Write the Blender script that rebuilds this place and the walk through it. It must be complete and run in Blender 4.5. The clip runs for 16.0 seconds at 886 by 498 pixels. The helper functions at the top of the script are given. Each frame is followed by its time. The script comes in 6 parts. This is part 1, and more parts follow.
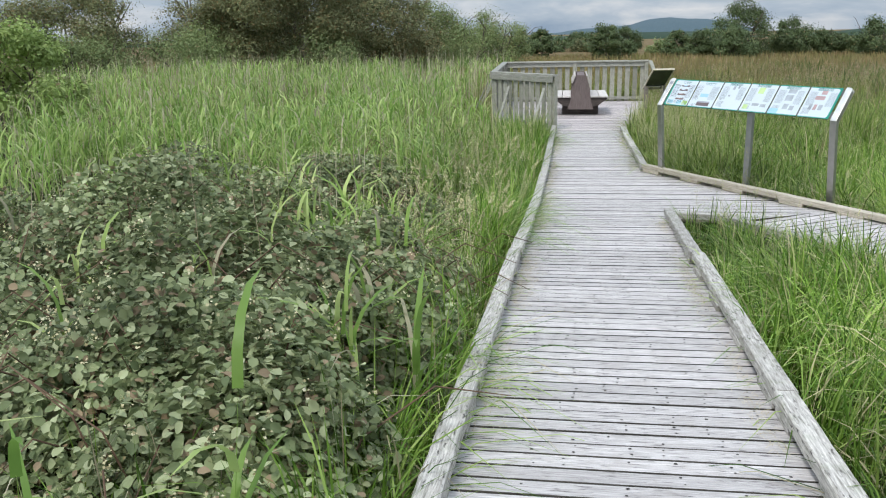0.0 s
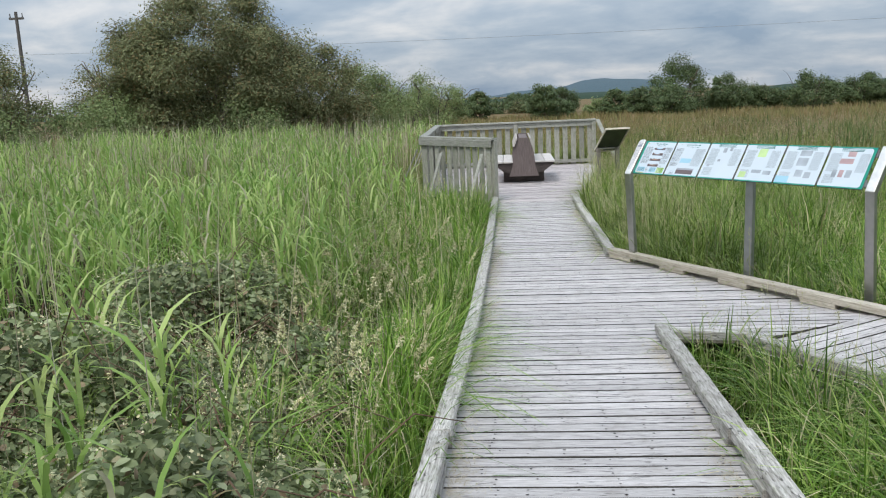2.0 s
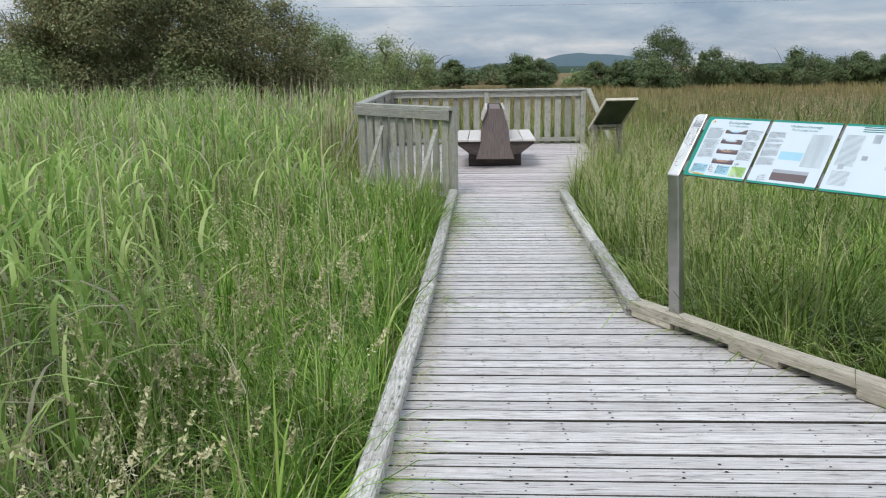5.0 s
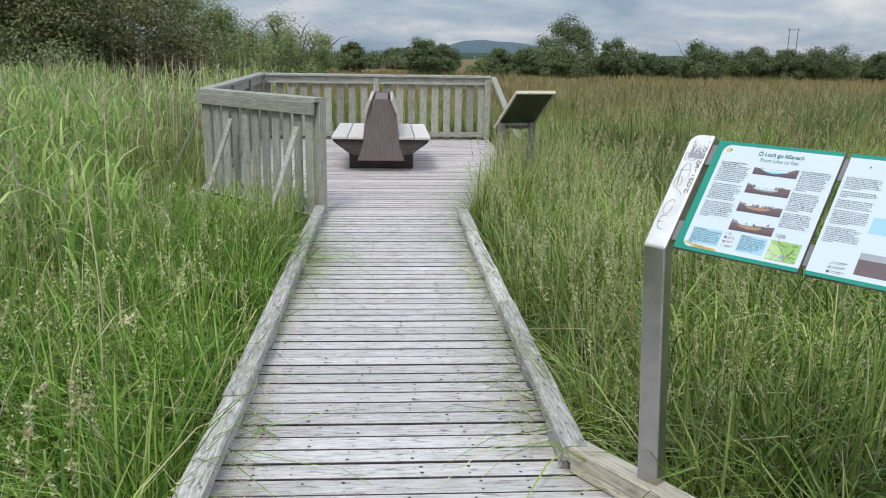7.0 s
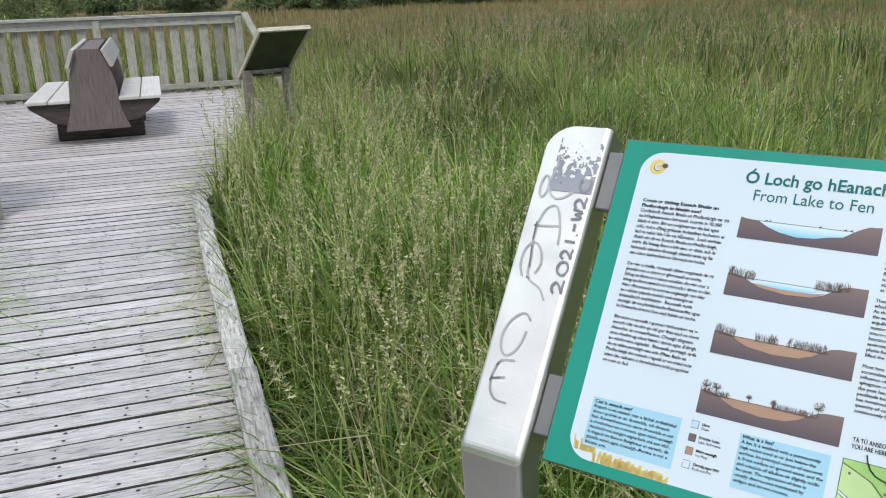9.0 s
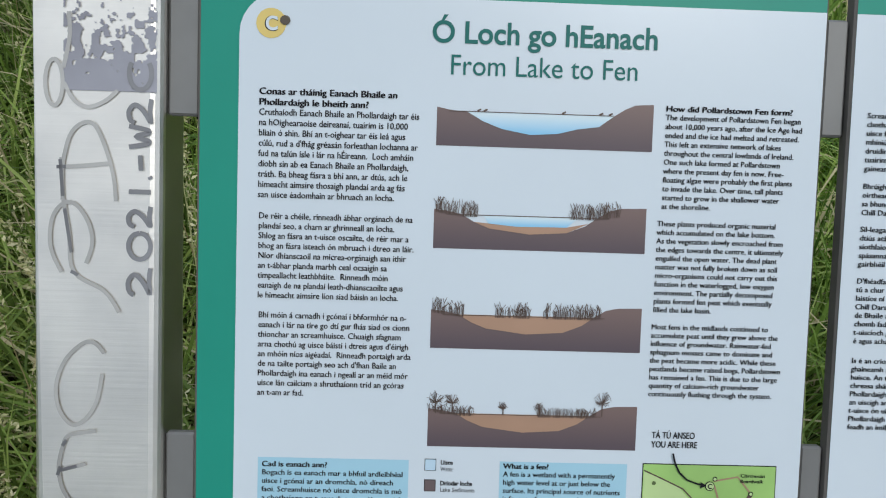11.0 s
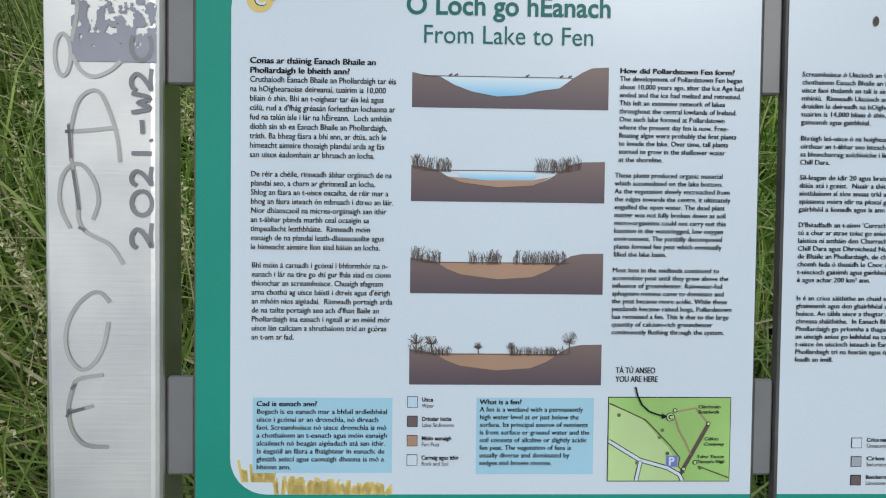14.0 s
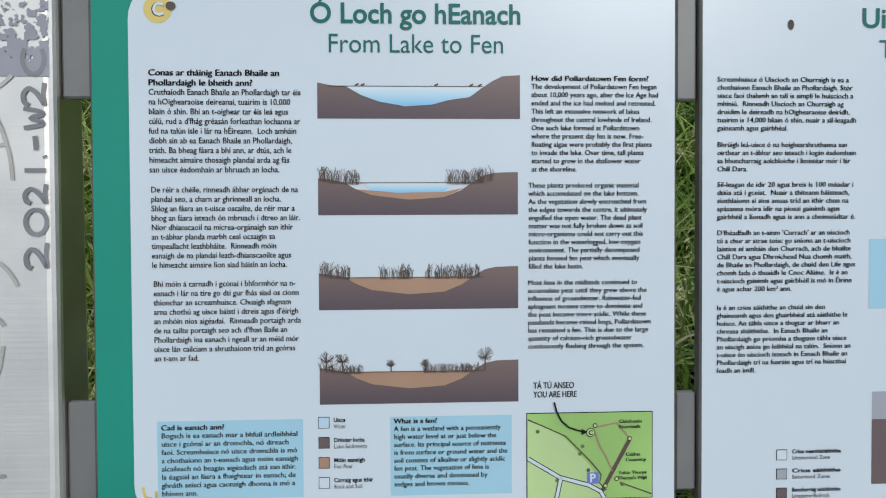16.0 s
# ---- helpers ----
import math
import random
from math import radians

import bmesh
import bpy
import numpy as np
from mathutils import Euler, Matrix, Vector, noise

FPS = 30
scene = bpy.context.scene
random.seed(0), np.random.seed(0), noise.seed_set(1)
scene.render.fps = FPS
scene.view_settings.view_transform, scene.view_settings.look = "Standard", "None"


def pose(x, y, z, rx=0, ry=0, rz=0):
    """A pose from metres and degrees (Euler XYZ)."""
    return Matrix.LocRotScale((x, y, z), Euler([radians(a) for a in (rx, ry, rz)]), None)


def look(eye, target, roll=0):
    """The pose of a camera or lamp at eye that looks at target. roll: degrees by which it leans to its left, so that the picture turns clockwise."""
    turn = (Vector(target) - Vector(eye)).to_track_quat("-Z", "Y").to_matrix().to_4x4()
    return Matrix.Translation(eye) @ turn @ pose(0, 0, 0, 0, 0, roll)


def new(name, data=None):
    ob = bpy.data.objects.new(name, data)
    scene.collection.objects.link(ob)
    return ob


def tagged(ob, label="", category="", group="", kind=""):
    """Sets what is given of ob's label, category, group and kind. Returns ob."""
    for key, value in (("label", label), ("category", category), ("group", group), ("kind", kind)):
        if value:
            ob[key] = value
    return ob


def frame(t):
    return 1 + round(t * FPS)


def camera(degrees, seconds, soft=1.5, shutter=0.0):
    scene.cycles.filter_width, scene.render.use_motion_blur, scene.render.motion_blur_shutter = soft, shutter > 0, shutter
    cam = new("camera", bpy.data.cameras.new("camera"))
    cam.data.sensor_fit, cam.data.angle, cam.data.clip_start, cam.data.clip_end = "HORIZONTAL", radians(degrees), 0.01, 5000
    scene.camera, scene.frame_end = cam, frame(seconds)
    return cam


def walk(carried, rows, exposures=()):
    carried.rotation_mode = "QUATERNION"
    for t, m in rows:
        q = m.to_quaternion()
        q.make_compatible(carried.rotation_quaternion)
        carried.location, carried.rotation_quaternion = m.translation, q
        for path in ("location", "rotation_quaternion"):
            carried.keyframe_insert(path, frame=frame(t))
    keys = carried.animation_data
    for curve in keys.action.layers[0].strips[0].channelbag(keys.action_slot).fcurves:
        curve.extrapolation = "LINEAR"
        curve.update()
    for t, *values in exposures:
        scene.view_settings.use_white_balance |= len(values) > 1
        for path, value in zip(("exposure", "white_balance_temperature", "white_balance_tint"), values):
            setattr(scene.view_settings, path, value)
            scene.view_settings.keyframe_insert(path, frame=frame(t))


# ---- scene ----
cam = camera(55.7, 16.0, soft=1.1)
PATH = [
    (0, (-0.458, -2.604, 2.019), (-0.749, -0.692, 1.511), -1.1),
    (0.5, (-0.463, -1.892, 1.948), (-0.714, 0.032, 1.465), -1.3),
    (1, (-0.491, -1.272, 1.931), (-0.701, 0.668, 1.493), -1.7),
    (1.5, (-0.491, -0.557, 1.929), (-0.663, 1.395, 1.532), -2.2),
    (2, (-0.490, 0.157, 1.905), (-0.654, 2.116, 1.537), -2.5),
    (2.5, (-0.494, 0.911, 1.872), (-0.654, 2.871, 1.507), -2.5),
    (3, (-0.460, 1.584, 1.853), (-0.624, 3.540, 1.471), -2.3),
    (3.5, (-0.440, 2.268, 1.830), (-0.600, 4.220, 1.423), -1.9),
    (5.8, (-0.285, 5.215, 1.586), (-0.315, 7.163, 1.132), 0.1),
    (6, (-0.266, 5.479, 1.595), (-0.272, 7.425, 1.135), 0.4),
    (6.5, (-0.221, 5.984, 1.592), (-0.162, 7.929, 1.13), 0.8),
    (7, (-0.105, 6.579, 1.585), (0.025, 8.518, 1.115), 1.0),
    (7.5, (0.023, 7.094, 1.546), (0.222, 9.023, 1.054), 1.0),
    (8, (0.132, 7.62, 1.528), (0.421, 9.528, 1.003), 0.7),
    (8.5, (0.293, 8.024, 1.518), (0.688, 9.899, 0.944), 0.0),
    (9, (0.442, 8.363, 1.498), (1.03, 10.172, 0.88), -1.6),
    (9.5, (0.582, 8.667, 1.504), (1.487, 10.244, 0.67), -4.6),
    (10, (0.682, 8.84, 1.509), (1.781, 9.891, 0.21), -0.1),
    (12.3, (0.615, 8.771, 1.501), (1.896, 9.665, 0.253), 3.3),
    (12.5, (0.613, 8.768, 1.498), (1.89, 9.674, 0.253), 3.2),
    (13, (0.606, 8.77, 1.497), (1.873, 9.694, 0.256), 2.9),
    (13.5, (0.606, 8.764, 1.497), (1.882, 9.696, 0.27), 2.5),
    (14, (0.607, 8.766, 1.499), (1.89, 9.699, 0.281), 2.3),
    (14.5, (0.608, 8.767, 1.498), (1.899, 9.704, 0.291), 2.0),
    (15, (0.61, 8.776, 1.496), (1.912, 9.699, 0.29), 2.0),
    (15.5, (0.608, 8.779, 1.493), (1.919, 9.691, 0.289), 2.1),
    (16, (0.651, 8.734, 1.493), (1.966, 9.645, 0.293), 2.1),
]
walk(cam, [(t, look(e, g, r)) for t, e, g, r in PATH],
     exposures=((0.0, 0.34), (0.5, 0.24), (1.0, 0.30), (1.5, 0.25), (2.5, 0.18), (3.5, 0.20), (6.0, 0.24), (6.5, 0.31), (7.0, 0.22), (7.5, 0.19), (8.0, 0.16), (9.0, 0.12), (10.0, -0.25), (12.5, -0.33), (16.0, -0.32)))

# ---- world and light ----
def make_world():
    w = bpy.data.worlds.new("overcast_sky")
    scene.world = w
    w.use_nodes = True
    nt = w.node_tree
    nt.nodes.clear()
    out = nt.nodes.new("ShaderNodeOutputWorld")
    sky = nt.nodes.new("ShaderNodeTexSky")
    sky.sky_type, sky.sun_disc = "NISHITA", False
    sky.sun_elevation, sky.sun_rotation = radians(52), radians(200)
    sky.dust_density, sky.air_density = 2.0, 1.0
    bg_sky = nt.nodes.new("ShaderNodeBackground")
    bg_sky.inputs["Strength"].default_value = 0.08
    nt.links.new(sky.outputs[0], bg_sky.inputs["Color"])
    # cloud sheet, laid out on a flat layer overhead
    tc = nt.nodes.new("ShaderNodeTexCoord")
    sep = nt.nodes.new("ShaderNodeSeparateXYZ")
    nt.links.new(tc.outputs["Generated"], sep.inputs[0])
    zmax = nt.nodes.new("ShaderNodeMath"); zmax.operation = "MAXIMUM"; zmax.inputs[1].default_value = 0.0
    nt.links.new(sep.outputs["Z"], zmax.inputs[0])
    zadd = nt.nodes.new("ShaderNodeMath"); zadd.operation = "ADD"; zadd.inputs[1].default_value = 0.24
    nt.links.new(zmax.outputs[0], zadd.inputs[0])
    comb = nt.nodes.new("ShaderNodeCombineXYZ")
    comb.inputs["Z"].default_value = 3.7
    for ax in "XY":
        d = nt.nodes.new("ShaderNodeMath"); d.operation = "DIVIDE"
        nt.links.new(sep.outputs[ax], d.inputs[0]); nt.links.new(zadd.outputs[0], d.inputs[1])
        nt.links.new(d.outputs[0], comb.inputs[ax])
    n1 = nt.nodes.new("ShaderNodeTexNoise")
    n1.inputs["Scale"].default_value, n1.inputs["Detail"].default_value, n1.inputs["Roughness"].default_value = 1.7, 7, 0.55
    n1.inputs["Distortion"].default_value = 0.25
    nt.links.new(comb.outputs[0], n1.inputs["Vector"])
    ramp = nt.nodes.new("ShaderNodeValToRGB")
    el = ramp.color_ramp.elements
    el[0].position, el[0].color = 0.33, (0.36, 0.48, 0.64, 1)
    el[1].position, el[1].color = 0.66, (0.93, 0.95, 0.98, 1)
    mid = el.new(0.5); mid.color = (0.56, 0.66, 0.78, 1)
    nt.links.new(n1.outputs["Fac"], ramp.inputs[0])
    bg_cl = nt.nodes.new("ShaderNodeBackground")
    bg_cl.inputs["Strength"].default_value = 0.92
    # an overcast sky grows brighter towards the zenith
    up = nt.nodes.new("ShaderNodeMath"); up.operation = "MULTIPLY_ADD"
    up.inputs[1].default_value, up.inputs[2].default_value = 1.25, 0.70
    nt.links.new(zmax.outputs[0], up.inputs[0])
    lit = nt.nodes.new("ShaderNodeVectorMath"); lit.operation = "SCALE"
    nt.links.new(ramp.outputs[0], lit.inputs[0]); nt.links.new(up.outputs[0], lit.inputs["Scale"])
    nt.links.new(lit.outputs[0], bg_cl.inputs["Color"])
    mix = nt.nodes.new("ShaderNodeMixShader"); mix.inputs[0].default_value = 0.9
    nt.links.new(bg_sky.outputs[0], mix.inputs[1]); nt.links.new(bg_cl.outputs[0], mix.inputs[2])
    nt.links.new(mix.outputs[0], out.inputs["Surface"])
    sun = bpy.data.lights.new("sun", "SUN")
    sun.energy, sun.angle, sun.color = 1.5, radians(14), (1.0, 0.96, 0.9)
    so = new("sun", sun)
    so.matrix_world = look((-6, -14, 22), (0, 0, 0))


make_world()


# ---- materials ----
def mat(name, rough=0.7, metal=0.0, spec=0.3):
    m = bpy.data.materials.new(name)
    m.use_nodes = True
    nt = m.node_tree
    b = nt.nodes["Principled BSDF"]
    b.inputs["Roughness"].default_value, b.inputs["Metallic"].default_value = rough, metal
    b.inputs["Specular IOR Level"].default_value = spec
    return m, nt, b


def plain(name, col, rough=0.6, metal=0.0, wear=0.06, spec=0.3):
    m, nt, b = mat(name, rough, metal, spec)
    tc = nt.nodes.new("ShaderNodeTexCoord")
    n = nt.nodes.new("ShaderNodeTexNoise"); n.inputs["Scale"].default_value = 9; n.inputs["Detail"].default_value = 8
    nt.links.new(tc.outputs["Object"], n.inputs["Vector"])
    r = nt.nodes.new("ShaderNodeValToRGB")
    r.color_ramp.elements[0].position, r.color_ramp.elements[1].position = 0.3, 0.7
    r.color_ramp.elements[0].color = (*[c * (1 - wear) for c in col], 1)
    r.color_ramp.elements[1].color = (*[min(1, c * (1 + wear)) for c in col], 1)
    nt.links.new(n.outputs["Fac"], r.inputs[0]); nt.links.new(r.outputs[0], b.inputs["Base Color"])
    return m


def wood(name, dark, light, stain, axis=0, grain=26.0, ridges=0.0, moss=0.0, per_piece=0.22, specks=0.0, stretch=0.05):
    """Weathered timber, its grain along the local axis."""
    m, nt, b = mat(name, 0.82, 0.0, 0.2)
    N, L = nt.nodes.new, nt.links.new
    tc, oi = N("ShaderNodeTexCoord"), N("ShaderNodeObjectInfo")
    geo = N("ShaderNodeNewGeometry")
    off = N("ShaderNodeVectorMath"); off.operation = "MULTIPLY_ADD"
    cr = N("ShaderNodeCombineXYZ")
    for i in range(3):
        L(oi.outputs["Random"], cr.inputs[i])
    off.inputs[1].default_value = (37, 91, 53)
    L(cr.outputs[0], off.inputs[0]); L(tc.outputs["Object"], off.inputs[2])
    mp = N("ShaderNodeMapping")
    sc = [grain, grain, grain]; sc[axis] = grain * stretch
    mp.inputs["Scale"].default_value = sc
    L(off.outputs[0], mp.inputs["Vector"])
    fine = N("ShaderNodeTexNoise"); fine.inputs["Scale"].default_value = 4.0; fine.inputs["Detail"].default_value = 8; fine.inputs["Roughness"].default_value = 0.68
    L(mp.outputs[0], fine.inputs["Vector"])
    big = N("ShaderNodeTexNoise"); big.inputs["Scale"].default_value = 5.5; big.inputs["Detail"].default_value = 6; big.inputs["Roughness"].default_value = 0.65
    L(geo.outputs["Position"], big.inputs["Vector"])
    r = N("ShaderNodeValToRGB")
    r.color_ramp.elements[0].position, r.color_ramp.elements[1].position = 0.32, 0.66
    r.color_ramp.elements[0].color, r.color_ramp.elements[1].color = (*dark, 1), (*light, 1)
    L(fine.outputs["Fac"], r.inputs[0])
    r2 = N("ShaderNodeValToRGB")
    r2.color_ramp.elements[0].position, r2.color_ramp.elements[1].position = 0.52, 0.72
    L(big.outputs["Fac"], r2.inputs[0])
    k = N("ShaderNodeMath"); k.operation = "MULTIPLY"; k.inputs[1].default_value = 0.6
    L(r2.outputs[0], k.inputs[0])
    mx = N("ShaderNodeMix"); mx.data_type = "RGBA"
    L(k.outputs[0], mx.inputs["Factor"]); L(r.outputs[0], mx.inputs[6]); mx.inputs[7].default_value = (*stain, 1)
    hv = N("ShaderNodeHueSaturation")
    mr = N("ShaderNodeMapRange"); mr.inputs["To Min"].default_value, mr.inputs["To Max"].default_value = 1 - per_piece, 1 + per_piece
    L(oi.outputs["Random"], mr.inputs["Value"]); L(mr.outputs[0], hv.inputs["Value"])
    L(mx.outputs[2], hv.inputs["Color"])
    last = hv.outputs[0]
    if moss:
        mn = N("ShaderNodeTexNoise"); mn.inputs["Scale"].default_value = 14; mn.inputs["Detail"].default_value = 8
        L(geo.outputs["Position"], mn.inputs["Vector"])
        mrp = N("ShaderNodeValToRGB"); mrp.color_ramp.elements[0].position, mrp.color_ramp.elements[1].position = 0.5, 0.7
        L(mn.outputs["Fac"], mrp.inputs[0])
        mk = N("ShaderNodeMath"); mk.operation = "MULTIPLY"; mk.inputs[1].default_value = moss
        L(mrp.outputs[0], mk.inputs[0])
        mm = N("ShaderNodeMix"); mm.data_type = "RGBA"
        L(mk.outputs[0], mm.inputs["Factor"]); L(last, mm.inputs[6]); mm.inputs[7].default_value = (0.17, 0.21, 0.11, 1)
        last = mm.outputs[2]
    if specks:
        # knots, black weathered checks and scuffs drawn out along the grain
        mq = N("ShaderNodeMapping")
        sq = [62.0, 62.0, 62.0]; sq[axis] = 17.0
        mq.inputs["Scale"].default_value = sq
        L(off.outputs[0], mq.inputs["Vector"])
        sn_ = N("ShaderNodeTexNoise"); sn_.inputs["Scale"].default_value = 1.0; sn_.inputs["Detail"].default_value = 5; sn_.inputs["Roughness"].default_value = 0.6
        L(mq.outputs[0], sn_.inputs["Vector"])
        sr = N("ShaderNodeValToRGB"); sr.color_ramp.elements[0].position, sr.color_ramp.elements[1].position = 0.57, 0.68
        L(sn_.outputs["Fac"], sr.inputs[0])
        sk = N("ShaderNodeMath"); sk.operation = "MULTIPLY"; sk.inputs[1].default_value = specks
        L(sr.outputs[0], sk.inputs[0])
        sm = N("ShaderNodeMix"); sm.data_type = "RGBA"
        L(sk.outputs[0], sm.inputs["Factor"]); L(last, sm.inputs[6]); sm.inputs[7].default_value = (*[c * 0.42 for c in dark], 1)
        last = sm.outputs[2]
    L(last, b.inputs["Base Color"])
    bp = N("ShaderNodeBump"); bp.inputs["Strength"].default_value, bp.inputs["Distance"].default_value = 0.55, 0.004
    hsrc = fine.outputs["Fac"]
    if ridges:
        sp = N("ShaderNodeSeparateXYZ"); L(tc.outputs["Object"], sp.inputs[0])
        ml = N("ShaderNodeMath"); ml.operation = "MULTIPLY"; ml.inputs[1].default_value = 2 * math.pi / 0.0175
        L(sp.outputs["Y"], ml.inputs[0])
        sn = N("ShaderNodeMath"); sn.operation = "SINE"; L(ml.outputs[0], sn.inputs[0])
        ma = N("ShaderNodeMath"); ma.operation = "MULTIPLY_ADD"; ma.inputs[1].default_value = ridges
        L(sn.outputs[0], ma.inputs[0]); L(fine.outputs["Fac"], ma.inputs[2])
        hsrc = ma.outputs[0]
    L(hsrc, bp.inputs["Height"]); L(bp.outputs[0], b.inputs["Normal"])
    return m


def foliage(name, a, b_, c, dry=(0.30, 0.24, 0.12), dry_amount=0.1, patch=0.6, trans=0.27, rough=0.5, field=False, contrast=0.28):
    """Leaves and blades: a hue for each one, drifts over the ground, a little light through them."""
    m, nt, b = mat(name, rough, 0.0, 0.25)
    N, L = nt.nodes.new, nt.links.new
    geo = N("ShaderNodeNewGeometry")
    r = N("ShaderNodeValToRGB")
    el = r.color_ramp.elements
    el[0].position, el[0].color = 0.0, (*a, 1)
    el[1].position, el[1].color = 1.0 - dry_amount, (*c, 1)
    mid = el.new(0.5); mid.color = (*b_, 1)
    d = el.new(min(0.995, 1.0 - dry_amount * 0.9)); d.color = (*dry, 1)
    L(geo.outputs["Random Per Island"], r.inputs[0])
    n = N("ShaderNodeTexNoise"); n.inputs["Scale"].default_value = patch; n.inputs["Detail"].default_value = 5
    L(geo.outputs["Position"], n.inputs["Vector"])
    mr = N("ShaderNodeMapRange"); mr.inputs["From Min"].default_value, mr.inputs["From Max"].default_value = 0.3, 0.7
    mr.inputs["To Min"].default_value, mr.inputs["To Max"].default_value = 1 - contrast, 1 + contrast
    L(n.outputs["Fac"], mr.inputs["Value"])
    hv = N("ShaderNodeHueSaturation"); L(mr.outputs[0], hv.inputs["Value"]); L(r.outputs[0], hv.inputs["Color"])
    last = hv.outputs[0]
    if field:
        last = field_tint(nt, geo, last, 0.8)
    L(last, b.inputs["Base Color"])
    tr = N("ShaderNodeBsdfTranslucent"); L(last, tr.inputs["Color"])
    mx = N("ShaderNodeMixShader"); mx.inputs[0].default_value = trans
    L(b.outputs[0], mx.inputs[1]); L(tr.outputs[0], mx.inputs[2])
    L(mx.outputs[0], nt.nodes["Material Output"].inputs["Surface"])
    return m


def field_tint(nt, geo, colour, amount, deep=1.0):
    """The fen turns from green near the boardwalk to russet sedge far out, in drifts."""
    N, L = nt.nodes.new, nt.links.new
    sp = N("ShaderNodeSeparateXYZ"); L(geo.outputs["Position"], sp.inputs[0])
    n = N("ShaderNodeTexNoise"); n.inputs["Scale"].default_value = 0.16; n.inputs["Detail"].default_value = 6
    L(geo.outputs["Position"], n.inputs["Vector"])
    ad = N("ShaderNodeMath"); ad.operation = "MULTIPLY_ADD"; ad.inputs[1].default_value = 34.0
    L(n.outputs["Fac"], ad.inputs[0]); L(sp.outputs["Y"], ad.inputs[2])
    mr = N("ShaderNodeMapRange"); mr.inputs["From Min"].default_value, mr.inputs["From Max"].default_value = 24.0, 60.0
    mr.inputs["To Max"].default_value = amount
    L(ad.outputs[0], mr.inputs["Value"])
    n2 = N("ShaderNodeTexNoise"); n2.inputs["Scale"].default_value = 0.5; n2.inputs["Detail"].default_value = 6
    L(geo.outputs["Position"], n2.inputs["Vector"])
    r = N("ShaderNodeValToRGB")
    r.color_ramp.elements[0].position, r.color_ramp.elements[0].color = 0.35, (0.22 * deep, 0.19 * deep, 0.085 * deep, 1)
    r.color_ramp.elements[1].position, r.color_ramp.elements[1].color = 0.65, (0.38 * deep, 0.25 * deep, 0.14 * deep, 1)
    L(n2.outputs["Fac"], r.inputs[0])
    mx = N("ShaderNodeMix"); mx.data_type = "RGBA"
    L(mr.outputs[0], mx.inputs["Factor"]); L(colour, mx.inputs[6]); L(r.outputs[0], mx.inputs[7])
    return mx.outputs[2]


def washed(name, low, high):
    """Printed colour that fades up the sheet."""
    m, nt, b = mat(name, 0.4, 0.0, 0.4)
    N, L = nt.nodes.new, nt.links.new
    tc, sp, r = N("ShaderNodeTexCoord"), N("ShaderNodeSeparateXYZ"), N("ShaderNodeValToRGB")
    L(tc.outputs["Generated"], sp.inputs[0]); L(sp.outputs["Z"], r.inputs[0])
    el = r.color_ramp.elements
    el[0].position, el[0].color = 0.1, (*low, 1)
    el[1].position, el[1].color = 0.9, (*high, 1)
    L(r.outputs[0], b.inputs["Base Color"])
    return m


def ground_material():
    m, nt, b = mat("fen_soil", 0.95, 0, 0.1)
    N, L = nt.nodes.new, nt.links.new
    geo = N("ShaderNodeNewGeometry")
    n = N("ShaderNodeTexNoise"); n.inputs["Scale"].default_value = 2.2; n.inputs["Detail"].default_value = 10; n.inputs["Roughness"].default_value = 0.7
    L(geo.outputs["Position"], n.inputs["Vector"])
    r = N("ShaderNodeValToRGB")
    r.color_ramp.elements[0].position, r.color_ramp.elements[0].color = 0.3, (0.012, 0.015, 0.006, 1)
    r.color_ramp.elements[1].position, r.color_ramp.elements[1].color = 0.7, (0.04, 0.045, 0.016, 1)
    L(n.outputs["Fac"], r.inputs[0])
    L(field_tint(nt, geo, r.outputs[0], 0.95, 0.62), b.inputs["Base Color"])
    bp = N("ShaderNodeBump"); bp.inputs["Strength"].default_value = 0.8; bp.inputs["Distance"].default_value = 0.15
    L(n.outputs["Fac"], bp.inputs["Height"]); L(bp.outputs[0], b.inputs["Normal"])
    return m


def steel_material(name, col=(0.62, 0.61, 0.59), rough=0.34):
    m, nt, b = mat(name, rough, 1.0, 0.5)
    N, L = nt.nodes.new, nt.links.new
    tc = N("ShaderNodeTexCoord")
    mp = N("ShaderNodeMapping"); mp.inputs["Scale"].default_value = (6, 220, 220)
    L(tc.outputs["Object"], mp.inputs["Vector"])
    n = N("ShaderNodeTexNoise"); n.inputs["Scale"].default_value = 2; n.inputs["Detail"].default_value = 6
    L(mp.outputs[0], n.inputs["Vector"])
    n2 = N("ShaderNodeTexNoise"); n2.inputs["Scale"].default_value = 16; n2.inputs["Detail"].default_value = 6
    L(tc.outputs["Object"], n2.inputs["Vector"])
    mr = N("ShaderNodeMapRange"); mr.inputs["To Min"].default_value, mr.inputs["To Max"].default_value = rough - 0.06, rough + 0.22
    L(n2.outputs["Fac"], mr.inputs["Value"]); L(mr.outputs[0], b.inputs["Roughness"])
    r = N("ShaderNodeValToRGB")
    r.color_ramp.elements[0].position, r.color_ramp.elements[0].color = 0.3, (*[c * 0.82 for c in col], 1)
    r.color_ramp.elements[1].position, r.color_ramp.elements[1].color = 0.7, (*col, 1)
    L(n2.outputs["Fac"], r.inputs[0]); L(r.outputs[0], b.inputs["Base Color"])
    bp = N("ShaderNodeBump"); bp.inputs["Strength"].default_value = 0.12; bp.inputs["Distance"].default_value = 0.001
    L(n.outputs["Fac"], bp.inputs["Height"]); L(bp.outputs[0], b.inputs["Normal"])
    return m


